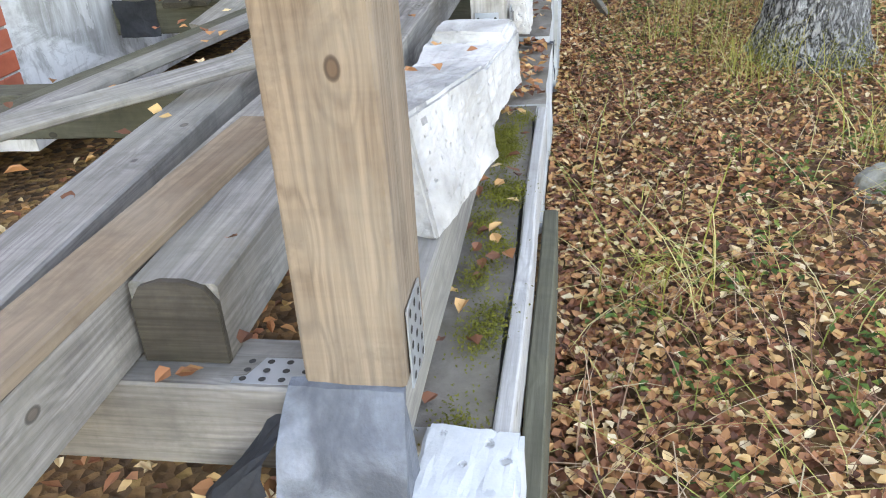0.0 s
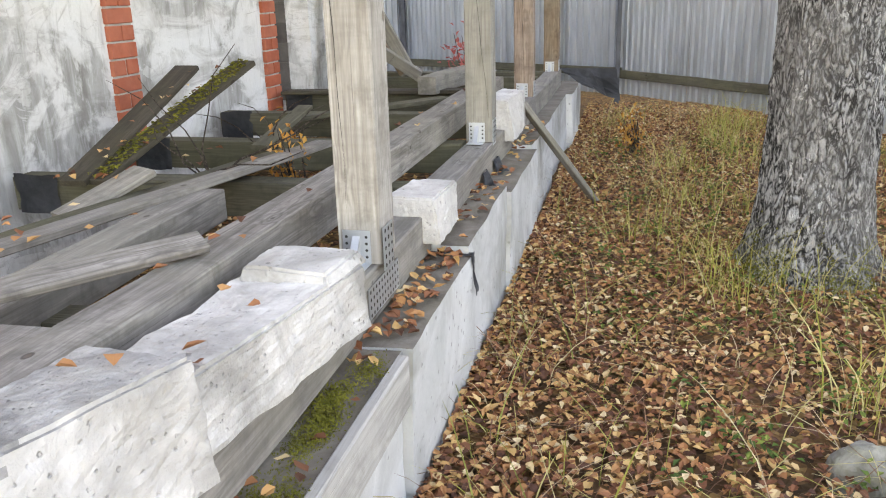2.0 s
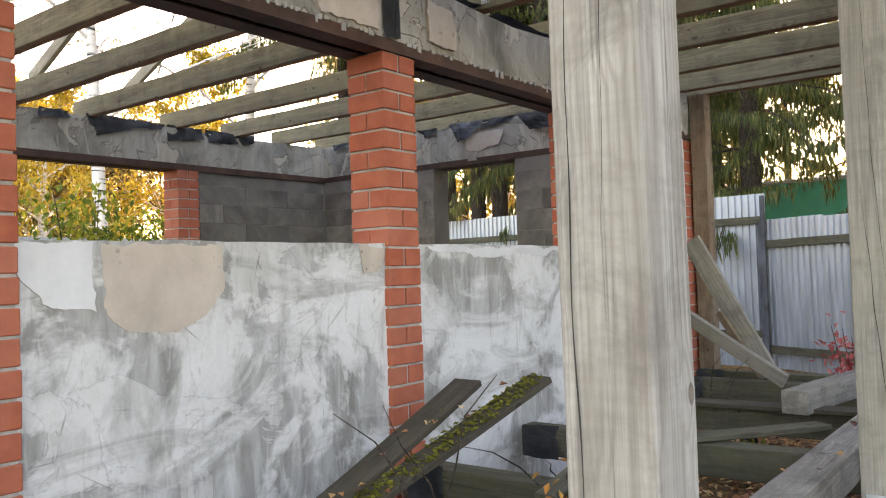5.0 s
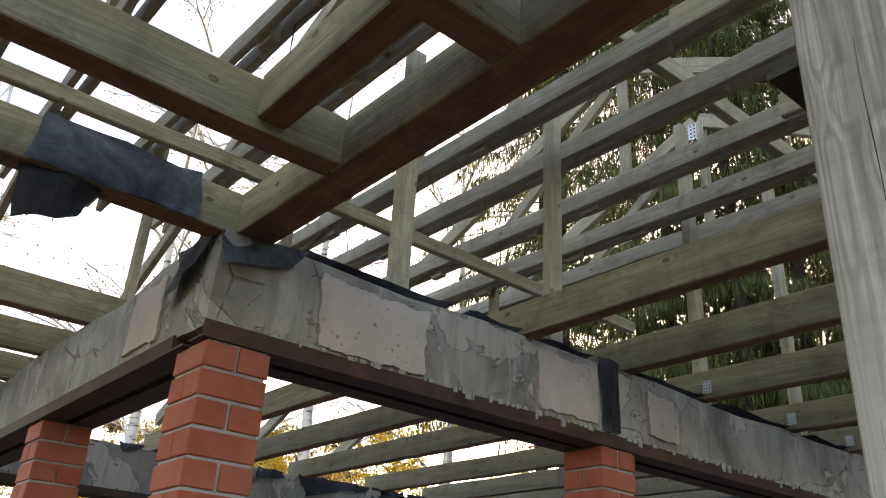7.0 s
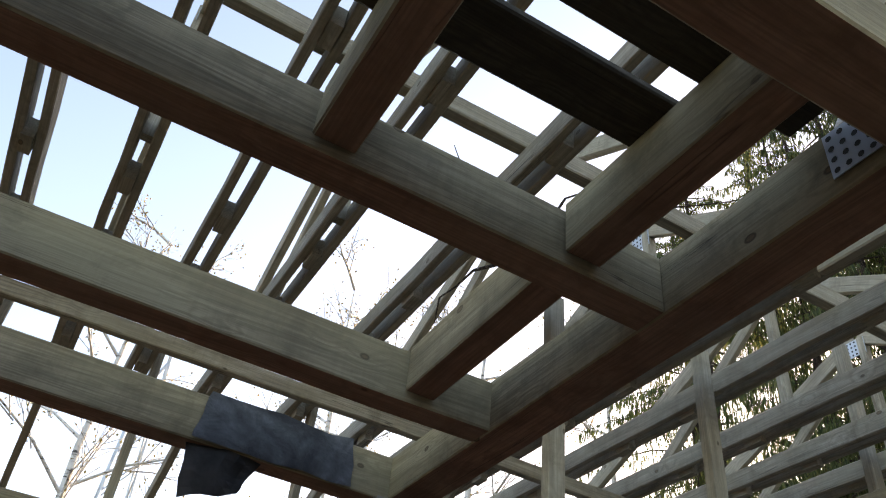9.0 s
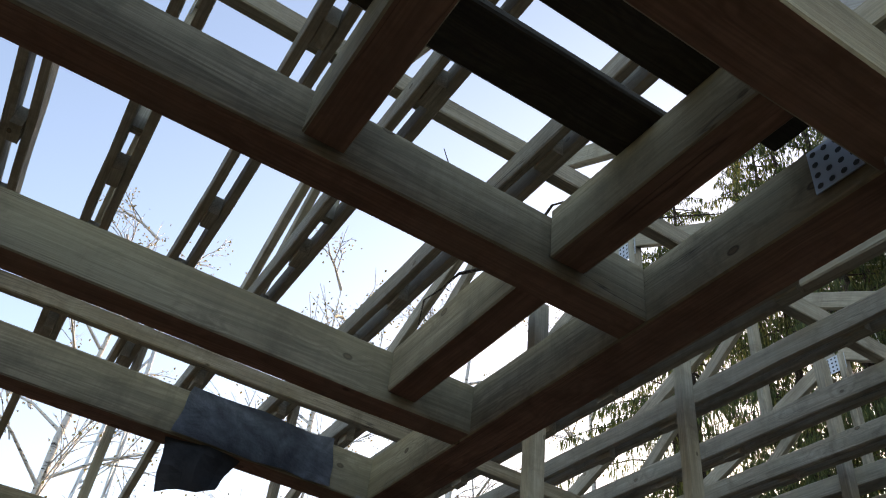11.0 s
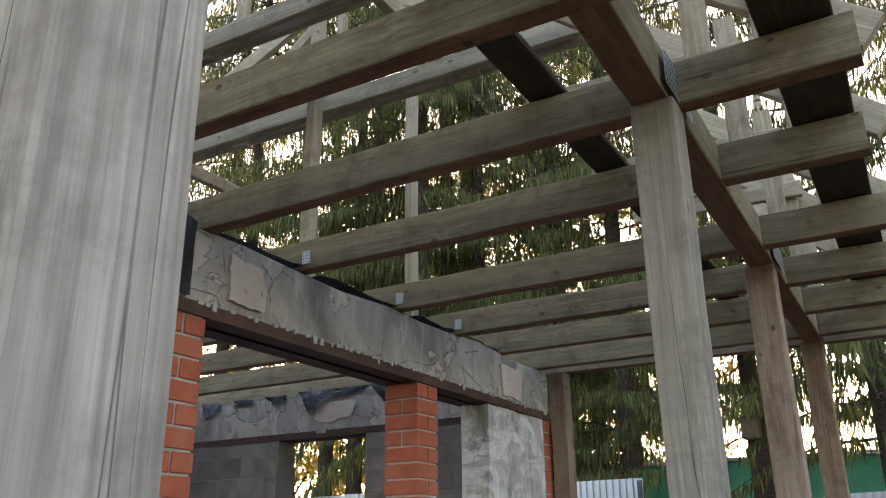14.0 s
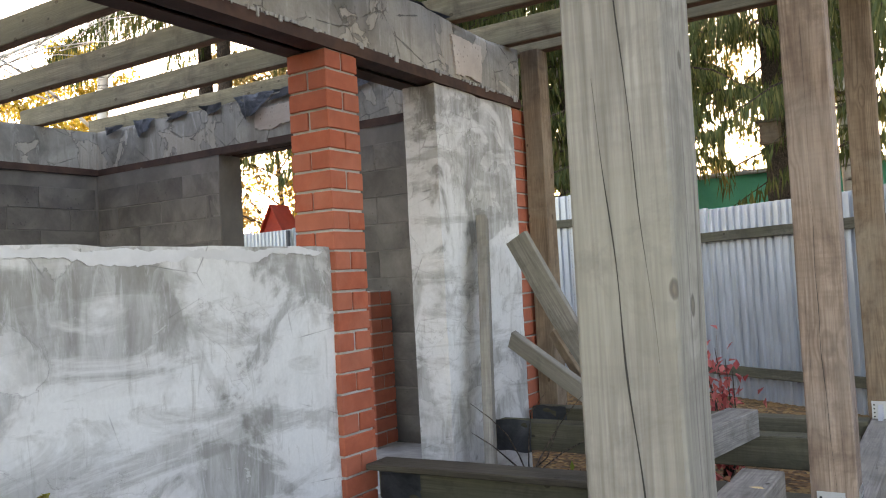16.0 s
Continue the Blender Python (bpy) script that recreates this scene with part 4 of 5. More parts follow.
for i, (y, x, m, z, w) in enumerate(POSTS):
    p = timber("terrace_post", (x, y + (0.02 if i == 1 else 0.0), z), (x, y, 3.2), 0.165 if i == 0 else 0.14, w, m, None, "square weathered timber post with a long drying crack" if i else "square brown timber post on a felt-covered beam end", "post", "terrace posts", wobble=0.002)
    bracket("post_bracket", (x - 0.01, y - (0.055 if i == 1 else 0.074), z), (1, 0, 0), (0, -1, 0), p) if i else plate("foot_plate", (-0.53, 0.972, 0.722), (1, 0, 0), (0, 1, 0), 0.13, 0.07, p, 3, 4)
    plate("foot_plate", (x + w / 2 + 0.002, y - 0.06, z - 0.02), (0, 1, 0), (0, 0, 1), 0.1, 0.14, p, 5, 3)
    plate("head_plate", (-0.265, y - 0.16, 3.205), (0, 1, 0), (0, 0, 1), 0.34, 0.13, p, 5, 12)
def drying_crack(x0, x1, y, z0, z1, seed, parent, w=0.0028):
    """A long shake in a post's face: a narrow, wandering flat strip, its inner shade painted near-black."""
    rr = random.Random(seed)
    a, b = rr.random() * 6, rr.random() * 6
    bm = bmesh.new()
    last, n = None, 60
    for i in range(n + 1):
        f = i / n
        x = x0 + (x1 - x0) * f + 0.004 * math.sin(7 * f + a) + 0.0016 * math.sin(23 * f + b)
        half = w * (0.15 + 0.85 * math.sin(math.pi * f)) * (0.85 + 0.25 * math.sin(31 * f + a)) * 0.5
        q = [bm.verts.new((x + k * half, y - 0.0015, z0 + (z1 - z0) * f)) for k in (-1, 1)]
        if last:
            bm.faces.new((last[0], last[1], q[1], q[0]))
        last = q
    return part("drying_crack", bm, GAP_SHADE, parent, "long dark drying crack")


POST_OBS = [o for o in scene.objects if o.name.startswith("terrace_post")]
drying_crack(-0.36, -0.37, 3.128, 0.9, 2.2, 1, POST_OBS[1])
drying_crack(-0.315, -0.295, 3.121, 1.7, 3.0, 2, POST_OBS[1], 0.002)
drying_crack(-0.29, -0.378, 5.273, 0.85, 1.9, 3, POST_OBS[2], 0.003)
drying_crack(-0.305, -0.36, 5.273, 1.5, 2.7, 7, POST_OBS[2], 0.0022)
drying_crack(-0.36, -0.38, 7.286, 0.8, 1.9, 4, POST_OBS[3], 0.0022)
timber("wall_post", (-2.42, 9.46, 0.6), (-2.42, 9.46, 3.2), 0.16, 0.14, WOOD_WARM, None, "brown timber post standing at the wall end", "post", "terrace posts")
timber("end_beam", (-2.6, 9.5, 3.285), (0.2, 9.5, 3.285), 0.10, 0.165, R2, None, "weathered timber beam closing the terrace roof", "beam")

# ---- terrace frame ----
sill = timber("sill_beam", (-0.345, 0.965, 0.635), (-0.345, 9.6, 0.625), 0.15, 0.17, WOOD_DECK, None, "grey weathered timber sill beam under the posts", "beam")
plate("sill_plate", (-0.266, 3.02, 0.575), (0, 1, 0), (0, 0, 1), 0.32, 0.10, sill, 4, 11)
for y, x0 in ((1.03, -2.45), (2.6, -2.45), (4.22, -2.45), (5.24, -2.45), (6.34, -2.45), (7.52, -2.45), (8.72, -2.45), (9.25, -2.45)):
    jj = timber("floor_joist", (x0, y, 0.64), (-0.425, y, 0.64), 0.14, 0.165, WOOD_DARK if y > 2 else WOOD_DECK, None, "dark greenish timber floor joist of the bare terrace", "joist", "terrace floor joists")
    felt_flap("joist_felt", [(-2.44, y - 0.075, 0.735), (-2.2, y - 0.075, 0.735), (-2.2, y - 0.078, 0.545), (-2.44, y - 0.078, 0.545)], "", FELT, 0.004, jj)
long_beam = timber("long_beam", (-0.62, 1.03, 0.80), (-0.60, 7.3, 0.80), 0.15, 0.15, WOOD_DECK, None, "long grey squared beam lying loose across the floor joists", "beam", "loose beams")
bm = bmesh.new()
arch = [(-0.693, 0.728), (-0.547, 0.728), (-0.547, 0.84), (-0.565, 0.868), (-0.60, 0.879), (-0.64, 0.879), (-0.675, 0.868), (-0.693, 0.84)]
for k, y in enumerate((1.018, 1.031)):
    rim = [bm.verts.new((x, y, z)) for x, z in arch]
    bm.faces.new(rim)
    if k:
        for i in range(8):
            bm.faces.new((first[i], first[(i + 1) % 8], rim[(i + 1) % 8], rim[i]))
    first = rim
bmesh.ops.recalc_face_normals(bm, faces=bm.faces[:])
part("end_grain", bm, WOOD_BLACK, long_beam, "dark weathered end grain")
timber("loose_beam", (-0.80, -0.4, 0.79), (-0.76, 2.2, 0.80), 0.14, 0.14, WOOD_DECK, None, "grey squared beam lying loose beside a longer one", "beam", "loose beams")
timber("loose_beam", (-0.96, 0.3, 0.775), (-1.17, 3.72, 0.735), 0.16, 0.13, WOOD_DECK, None, "pale grey squared beam with a clean sawn end", "beam", "loose beams")
timber("loose_board", (-0.80, 0.2, 0.878), (-0.72, 1.75, 0.885), 0.12, 0.028, WOOD_WARM, None, "brown sawn board lying on a beam", "board", "loose boards")
timber("loose_board", (-1.62, 1.3, 0.84), (-1.05, 4.75, 0.80), 0.10, 0.03, WOOD_DECK, None, "thin grey board lying across the joists", "board", "loose boards")
timber("loose_board", (-1.78, 1.4, 0.80), (-1.22, 4.7, 0.765), 0.13, 0.03, WOOD_DARK, None, "thin dark board lying across the joists", "board", "loose boards")
timber("loose_board", (-1.9, 1.2, 0.845), (-0.62, 2.72, 0.905), 0.09, 0.025, WOOD_DECK, None, "thin twisted grey board lying across the beams", "board", "loose boards", 14)
timber("leaning_board", (-2.02, 4.02, 0.73), (-2.0, 5.12, 1.15), 0.15, 0.03, WOOD_BLACK, None, "dark rotten board leaning up from the joists", "board", "leaning boards")
mb = timber("leaning_board", (-1.93, 4.05, 0.73), (-1.72, 5.28, 1.16), 0.14, 0.03, WOOD_BLACK, None, "dark mossy board leaning up from the joists", "board", "leaning boards")
timber("short_board", (-1.62, 3.42, 0.74), (-1.45, 3.75, 0.86), 0.16, 0.03, WOOD_DECK, None, "short broken grey board end sticking up", "board", "loose boards")
timber("short_board", (-1.55, 5.0, 0.72), (-1.52, 5.65, 0.86), 0.10, 0.028, WOOD_DARK, None, "short dark board resting on a joist", "board", "loose boards")
timber("loose_board", (-1.75, 5.9, 0.74), (-0.9, 6.9, 0.75), 0.14, 0.03, WOOD_DARK, None, "dark board lying across the joists", "board", "loose boards")
timber("loose_board", (-2.44, 7.42, 0.735), (-0.75, 7.46, 0.745), 0.18, 0.03, WOOD_BLACK, None, "dark split board lying along a floor joist", "board", "loose boards")
timber("leaning_plank", (-2.33, 8.36, 0.5), (-2.43, 8.60, 1.99), 0.15, 0.06, WOOD_GREY, None, "grey timber plank leaning on the blockwork pier", "board", "leaning planks", 90)
timber("leaning_plank", (-1.75, 8.95, 0.74), (-2.33, 8.85, 1.86), 0.16, 0.045, WOOD_GREY, None, "grey plank leaning on the wall end", "board", "leaning planks", 75)
timber("leaning_plank", (-1.55, 8.62, 0.74), (-2.35, 8.75, 1.22), 0.12, 0.045, WOOD_GREY, None, "grey plank leaning low against the wall", "board", "leaning planks", 75)
timber("leaning_plank", (-1.78, 8.8, 0.74), (-2.12, 8.85, 1.25), 0.07, 0.03, WOOD_WARM, None, "short pale batten leaning against a plank", "board", "leaning planks", 70)
timber("loose_beam", (-1.15, 7.3, 0.80), (-0.95, 8.6, 0.80), 0.16, 0.14, WOOD_DECK, None, "grey squared timber offcut lying on the joists", "beam", "loose beams")
timber("prop_board", (-0.25, 6.33, 0.80), (0.25, 6.74, 0.015), 0.085, 0.035, WOOD_GREY, None, "grey batten propped from the sill to the ground", "board", "loose boards")
felt_flap("felt_sheet", [(-0.30, 9.62, 0.72), (0.30, 9.75, 0.70), (0.34, 9.66, 0.37), (-0.06, 9.6, 0.55)], "black roofing felt sheet draped over the beam end", FELT, 0.04)
bm = bmesh.new()
prof = ((0.975, 0.738), (0.955, 0.735), (0.90, 0.66), (0.868, 0.585), (0.88, 0.50), (0.975, 0.50))
ends = [[bm.verts.new((x + (0.012 if i > 1 else 0) * (1 if x > -0.3 else -1), y, z)) for i, (y, z) in enumerate(prof)] for x in (-0.43, -0.25)]
for i in range(6):
    bm.faces.new((ends[0][i], ends[0][(i + 1) % 6], ends[1][(i + 1) % 6], ends[1][i]))
bm.faces.new(ends[0]), bm.faces.new(ends[1])
bmesh.ops.recalc_face_normals(bm, faces=bm.faces[:])
bmesh.ops.subdivide_edges(bm, edges=bm.edges[:], cuts=5, use_grid_fill=True)
for v in bm.verts:
    v.co += 0.008 * Vector((noise.noise(v.co * 14), noise.noise(v.co * 15 + Vector((1, 0, 0))), noise.noise(v.co * 13 + Vector((0, 1, 0)))))
tagged(part("folded_felt", bm, FELT_PALE), "blue-grey felt folded over the sill beam end", "roofing felt")
felt_flap("felt_scrap", [(-0.45, 0.97, 0.70), (-0.45, 0.86, 0.60), (-0.66, 0.78, 0.50), (-0.58, 0.93, 0.53)], "dark felt scrap hanging at the sill beam end", FELT, 0.02)
felt_flap("felt_tongue", [(-0.27, 3.80, 0.545), (-0.27, 3.84, 0.545), (-0.10, 3.84, 0.54), (-0.10, 3.80, 0.54)], "black felt strip laid across the footing joint", FELT, 0.004)
felt_flap("felt_tongue", [(-0.102, 3.79, 0.545), (-0.102, 3.85, 0.545), (-0.096, 3.90, 0.36), (-0.096, 3.86, 0.35)], "black felt strip hanging at the footing joint", FELT, 0.006)
for y in (4.86, 5.25, 6.9):
    felt_flap("felt_tongue", [(-0.262, y, 0.62), (-0.262, y + 0.16, 0.62), (-0.16, y + 0.13, 0.50), (-0.17, y + 0.02, 0.36)], "black felt tongue hanging over the ledge", FELT, 0.02)

# strip footing in uneven lengths, a stepped ledge along it
for i, (y0, y1, x1, z1) in enumerate(((1.11, 2.91, -0.14, 0.532), (2.92, 3.82, -0.11, 0.535), (3.83, 4.86, -0.125, 0.57), (4.87, 6.05, -0.105, 0.535), (6.06, 7.3, -0.14, 0.56), (7.31, 8.9, -0.16, 0.54), (8.91, 10.1, -0.10, 0.53))):
    bm = box(-0.44, x1, y0, y1, -0.2, z1)
    bmesh.ops.subdivide_edges(bm, edges=bm.edges[:], cuts=9, use_grid_fill=True)
    for v in bm.verts:
        v.co += 0.012 * Vector((noise.noise(v.co * 4), 0.4 * noise.noise(v.co * 5), 0.6 * noise.noise(v.co * 6)))
        if v.co.z < 0.2:
            v.co.x -= 0.02 * noise.noise(v.co * 2.3)
    for f in bm.faces:
        f.material_index = 1 if f.normal.z > 0.7 else 0
    tagged(part("strip_footing", bm, (STRIP, LEDGE)), "pale concrete strip footing with a mossy ledge", "foundation", kind="structure")
timber("edge_board", (-0.115, 0.7, 0.47), (-0.115, 2.85, 0.47), 0.035, 0.16, WOOD_PALE, None, "whitish split board on edge along the footing", "board", "edge boards")
timber("edge_board", (-0.07, 0.75, 0.30), (-0.07, 2.3, 0.26), 0.045, 0.28, WOOD_DARK, None, "dark wet board on edge against the footing", "board", "edge boards")

# limestone blocks
LIME_LABEL = "rough white limestone block lying on the sill"
tagged(rough_stone("limestone_block", [(-0.45, 1.52, 0.72), (-0.27, 1.465, 0.72), (-0.19, 1.955, 0.71), (-0.43, 1.97, 0.72), (-0.515, 1.63, 0.955), (-0.335, 1.545, 0.965), (-0.215, 1.955, 0.955), (-0.45, 1.99, 0.945)], 1, amount=0.010, skin=STONE_SKIN), LIME_LABEL, "stone", "limestone blocks")
tagged(rough_stone("limestone_block", [(-0.46, 2.01, 0.715), (-0.265, 1.99, 0.70), (-0.185, 2.80, 0.655), (-0.46, 2.80, 0.715), (-0.47, 2.01, 0.875), (-0.265, 1.99, 0.885), (-0.19, 2.78, 0.845), (-0.49, 2.72, 0.845)], 2, amount=0.011), LIME_LABEL, "stone", "limestone blocks")
tagged(rough_stone("limestone_block", [(-0.47, 2.60, 0.835), (-0.21, 2.56, 0.84), (-0.19, 2.83, 0.835), (-0.46, 2.82, 0.835), (-0.455, 2.61, 0.882), (-0.22, 2.58, 0.884), (-0.21, 2.80, 0.88), (-0.45, 2.80, 0.88)], 3, amount=0.005), "flat piece of white limestone on a larger block", "stone", "limestone blocks")
tagged(rough_stone("limestone_block", cuboid(-0.42, -0.205, 3.70, 4.05, 0.61, 0.79, 0.02), 4, amount=0.01), LIME_LABEL, "stone", "limestone blocks")
tagged(rough_stone("limestone_block", cuboid(-0.42, -0.22, 5.72, 6.35, 0.64, 0.89, 0.03), 5), LIME_LABEL, "stone", "limestone blocks")
tagged(rough_stone("concrete_block", cuboid(-0.255, -0.075, 0.5, 1.10, 0.0, 0.56, 0.01), 7, STRIP, 0.006), "grey concrete block beside the beam end", "stone", "limestone blocks")
# ---- fence ----
def fence_run(a, b, height, base=0.12, label="galvanised corrugated steel fence on dark posts", rails=(0.42, 1.95)):
    """Sheets of corrugated steel on two wooden rails and steel posts, from a to b on the ground; the camera's side is to the left of the way."""
    a, b = Vector((*a, 0)), Vector((*b, 0))
    d = b - a
    n = max(1, round(d.length / 1.1))
    x = d / d.length
    side = Vector((-x.y, x.x, 0))
    f = holder("metal_fence", a, label, "fence", "fence runs")
    m = Matrix((x, side, Vector((0, 0, 1)))).transposed().to_4x4()
    w = d.length / n
    waves = round(w / 0.105)
    shape = ((0.0, 0.0), (0.28, 0.0), (0.38, 0.03), (0.70, 0.03), (0.80, 0.0))
    pts = [(w * (k + s) / waves, o) for k in range(waves) for s, o in shape] + [(w, 0.0)]
    bm = bmesh.new()
    lo, hi = [bm.verts.new((px, o, base)) for px, o in pts], [bm.verts.new((px, o, height)) for px, o in pts]
    for i in range(len(pts) - 1):
        bm.faces.new((lo[i], lo[i + 1], hi[i + 1], hi[i]))
    me = bpy.data.meshes.new("fence_sheet")
    bm.to_mesh(me)
    bm.free()
    me.materials.append(ZINC)
    for k in range(n):
        ob = new("fence_sheet", me)
        mm = m.copy()
        mm.translation = a + x * w * k + side * 0.004 * (k % 2) + Vector((0, 0, rnd.uniform(-0.03, 0.03)))
        ob.matrix_basis = mm
        child(ob, f)
    for z in rails:
        p0, p1 = a + side * 0.06 + Vector((0, 0, z)), b + side * 0.06 + Vector((0, 0, z - 0.03))
        timber("fence_rail", p0, p1, 0.04, 0.11, WOOD_DARK, f)
    for k in range(n, -1, -3):
        q = a + x * w * k + side * 0.11
        bm = box(q.x - 0.03, q.x + 0.03, q.y - 0.03, q.y + 0.03, -0.2, height - 0.05, bevel=0.006)
        part("fence_post", bm, FELT, f, "dark painted steel post")
    return f


fence_run((-3.3, 14.5), (-13.5, 15.6), 2.68, rails=(0.6, 2.28))
fence_run((0.33, 12.3), (-3.3, 14.5), 2.28)
fence_run((5.0, 6.9), (0.33, 12.3), 2.1)
fence_run((9.0, -3.0), (5.0, 6.9), 2.1)
fence_run((-13.5, 15.6), (-13.8, -6.0), 2.5)


# ---- trees ----
def tube(bm, pts, radii, sides=8):
    last = None
    for i, (p, r) in enumerate(zip(pts, radii)):
        d = (pts[min(i + 1, len(pts) - 1)] - pts[max(i - 1, 0)]).normalized()
        u = d.cross(Vector((0.3, 0.9, 0.1))).normalized()
        v = d.cross(u)
        ring = [bm.verts.new(p + r * (u * math.cos(k * math.tau / sides) + v * math.sin(k * math.tau / sides))) for k in range(sides)]
        if last:
            for k in range(sides):
                bm.faces.new((last[k], last[(k + 1) % sides], ring[(k + 1) % sides], ring[k])).smooth = True
        last = ring


def near_birch():
    """The old tree beside the terrace: a leaning, furrowed trunk with a flared foot."""
    t = holder("old_tree", (1.62, 5.35, 0), "thick old tree with furrowed grey bark", "tree")
    bm = bmesh.new()
    segs = 150
    heights = [-0.1 + 0.022 * i for i in range(150)] + [3.2 + 0.25 * i for i in range(1, 40)]
    last = None
    for z in heights:
        base = 0.272 - 0.010 * z + 0.13 * math.exp(-max(z, 0) * 5)
        c = Vector((1.45 + 0.004 * z, 5.38 + 0.01 * z, z))
        ring = []
        for k in range(segs):
            a = k * math.tau / segs
            q = Vector((math.cos(a) * 2.2, math.sin(a) * 2.2, z * 0.8))
            r = base * (1 + 0.06 * noise.noise(q) + 0.12 * math.exp(-max(z, 0) * 5) * math.sin(a * 5 + 1)) + 0.012 * noise.noise(q * 5)
            if z < 3.2:
                # plates of bark between furrows
                w = Vector((math.cos(a) * 0.28, math.sin(a) * 0.28, z * 0.42)) * 17
                w += 0.5 * noise.noise_vector(w * 0.9)
                d = noise.voronoi(w)[0]
                r += 0.022 * (min(0.45, d[1] - d[0]) - 0.1) + 0.004 * noise.noise(w * 4)
            ring.append(bm.verts.new(c + Vector((math.cos(a), math.sin(a), 0)) * r))
        if last:
            for k in range(segs):
                bm.faces.new((last[k], last[(k + 1) % segs], ring[(k + 1) % segs], ring[k])).smooth = True
        last = ring
    part("trunk", bm, BARK, t)
    bm = bmesh.new()
    r = random.Random(5)
    for k in range(16):
        z = 5 + r.random() * 7.5
        a = r.random() * math.tau
        p = Vector((1.6 + 0.012 * z, 5.35, z))
        d = Vector((math.cos(a), math.sin(a), 0.5))
        tube(bm, [p, p + d * 1.2, p + d * 2.2 + Vector((0, 0, 0.2))], [0.06, 0.035, 0.012], 6)
    part("limb", bm, BARK, t)
    verts, faces = [], []
    for k in range(2600):
        a, z = r.random() * math.tau, 9.0 + r.random() * 6
        rad = r.random() ** 0.6 * 3.2
        add_leaf(verts, faces, Vector((1.7 + math.cos(a) * rad, 5.4 + math.sin(a) * rad, z)), 0.10, 0.07, r)
    child(mesh_object("crown", verts, faces, OCHRE), t)
    verts, faces = [], []
    for k in range(2600):
        a, z = r.gauss(-1.9, 0.6), abs(r.gauss(0, 0.11))
        rad = 0.288 + 0.13 * math.exp(-z * 5) * (1 + math.sin(a * 5 + 1))
        add_leaf(verts, faces, Vector((1.45 + math.cos(a) * rad, 5.38 + math.sin(a) * rad, z)), 0.014, 0.009, r, 2.4)
    child(mesh_object("moss", verts, faces, MOSS), t, "green moss at the foot of the trunk")
    return t


def add_leaf(verts, faces, at, length, width, r, flat=0.0, oval=False):
    """One leaf: two triangles folded along the midrib."""
    a, tilt = r.random() * math.tau, (r.random() - 0.5) * (math.pi if not flat else flat)
    d = Vector((math.cos(a) * math.cos(tilt), math.sin(a) * math.cos(tilt), math.sin(tilt)))
    s = d.cross(Vector((r.uniform(-0.25, 0.25), r.uniform(-0.25, 0.25), 1))).normalized()
    up = s.cross(d) * width * r.uniform(0.1, 0.45)
    i = len(verts)
    if not oval:
        verts.extend((at - d * length * 0.5, at + s * width * 0.5 + up, at + d * length * 0.5, at - s * width * 0.5 + up))
        faces.extend(((i, i + 1, i + 2), (i, i + 2, i + 3)))
        return
    curl = Vector((0, 0, length * r.uniform(-0.25, 0.3)))
    verts.extend((at - d * length * 0.5, at - d * length * 0.22 + s * width * 0.48 + up, at + d * length * 0.18 + s * width * 0.36 + up * 0.8, at + d * length * 0.5 + curl, at + d * length * 0.18 - s * width * 0.36 + up * 0.8, at - d * length * 0.22 - s * width * 0.48 + up, at + curl * 0.2))
    faces.extend(((i, i + 1, i + 2, i + 6), (i + 6, i + 2, i + 3), (i + 6, i + 3, i + 4), (i, i + 6, i + 4, i + 5)))


def spruce_meshes(seed, height, first, spread):
    r = random.Random(seed)
    bm = bmesh.new()
    tube(bm, [Vector((0.05 * math.sin(z), 0, z)) for z in (-0.2, 0.4, height * 0.3, height * 0.65, height)], [0.26, 0.2, 0.15, 0.09, 0.02], 10)
    verts, faces = [], []
    z = first
    while z < height - 0.3:
        f = (z - first) / (height - first)
        reach = spread * (1 - f) ** 0.75 * (0.75 + 0.5 * r.random()) + 0.25
        for k in range(4):
            a = r.random() * math.tau
            d = Vector((math.cos(a), math.sin(a), 0))
            if r.random() < 0.3:
                continue
            pts = [Vector((0, 0, z)) + d * reach * u + Vector((0, 0, -reach * 0.42 * u * u + 0.10 * reach * u)) for u in (0, 0.35, 0.7, 1.0)]
            tube(bm, pts, [0.028, 0.02, 0.012, 0.004], 4)
            side = Vector((-d.y, d.x, 0))
            n = int(36 + 78 * reach)
            for q in range(n):
                u = 0.12 + 0.88 * r.random()
                p = Vector((0, 0, z)) + d * reach * u + Vector((0, 0, -reach * 0.42 * u * u + 0.10 * reach * u))
                p += side * r.uniform(-0.34, 0.34) * reach * (1.15 - u) * 0.8
                hang = r.uniform(0.06, 0.42) * (0.6 + 0.4 * reach / spread)
                w = r.uniform(0.010, 0.026)
                out = (d * r.uniform(-0.3, 0.6) + side * r.uniform(-0.6, 0.6)) * 0.25
                i = len(verts)
                tip = p + Vector((out.x * hang * 2, out.y * hang * 2, -hang))
                s = Vector((r.uniform(-1, 1), r.uniform(-1, 1), 0.2)).normalized() * w
                mid = p.lerp(tip, 0.45)
                verts.extend((p, mid + s, tip, mid - s))
                faces.append((i, i + 1, i + 2, i + 3))
        z += r.uniform(0.3, 0.55)
    return bm, verts, faces


def spruce(seed, height, first, spread):
    bm, verts, faces = spruce_meshes(seed, height, first, spread)
    t = holder("spruce_tree", (0, 0, 0), "tall dark spruce with drooping needle-covered branches", "tree", "spruces behind the fence")
    part("trunk", bm, SPRUCE_BARK, t)
    child(mesh_object("crown", verts, faces, NEEDLES), t)
    return t


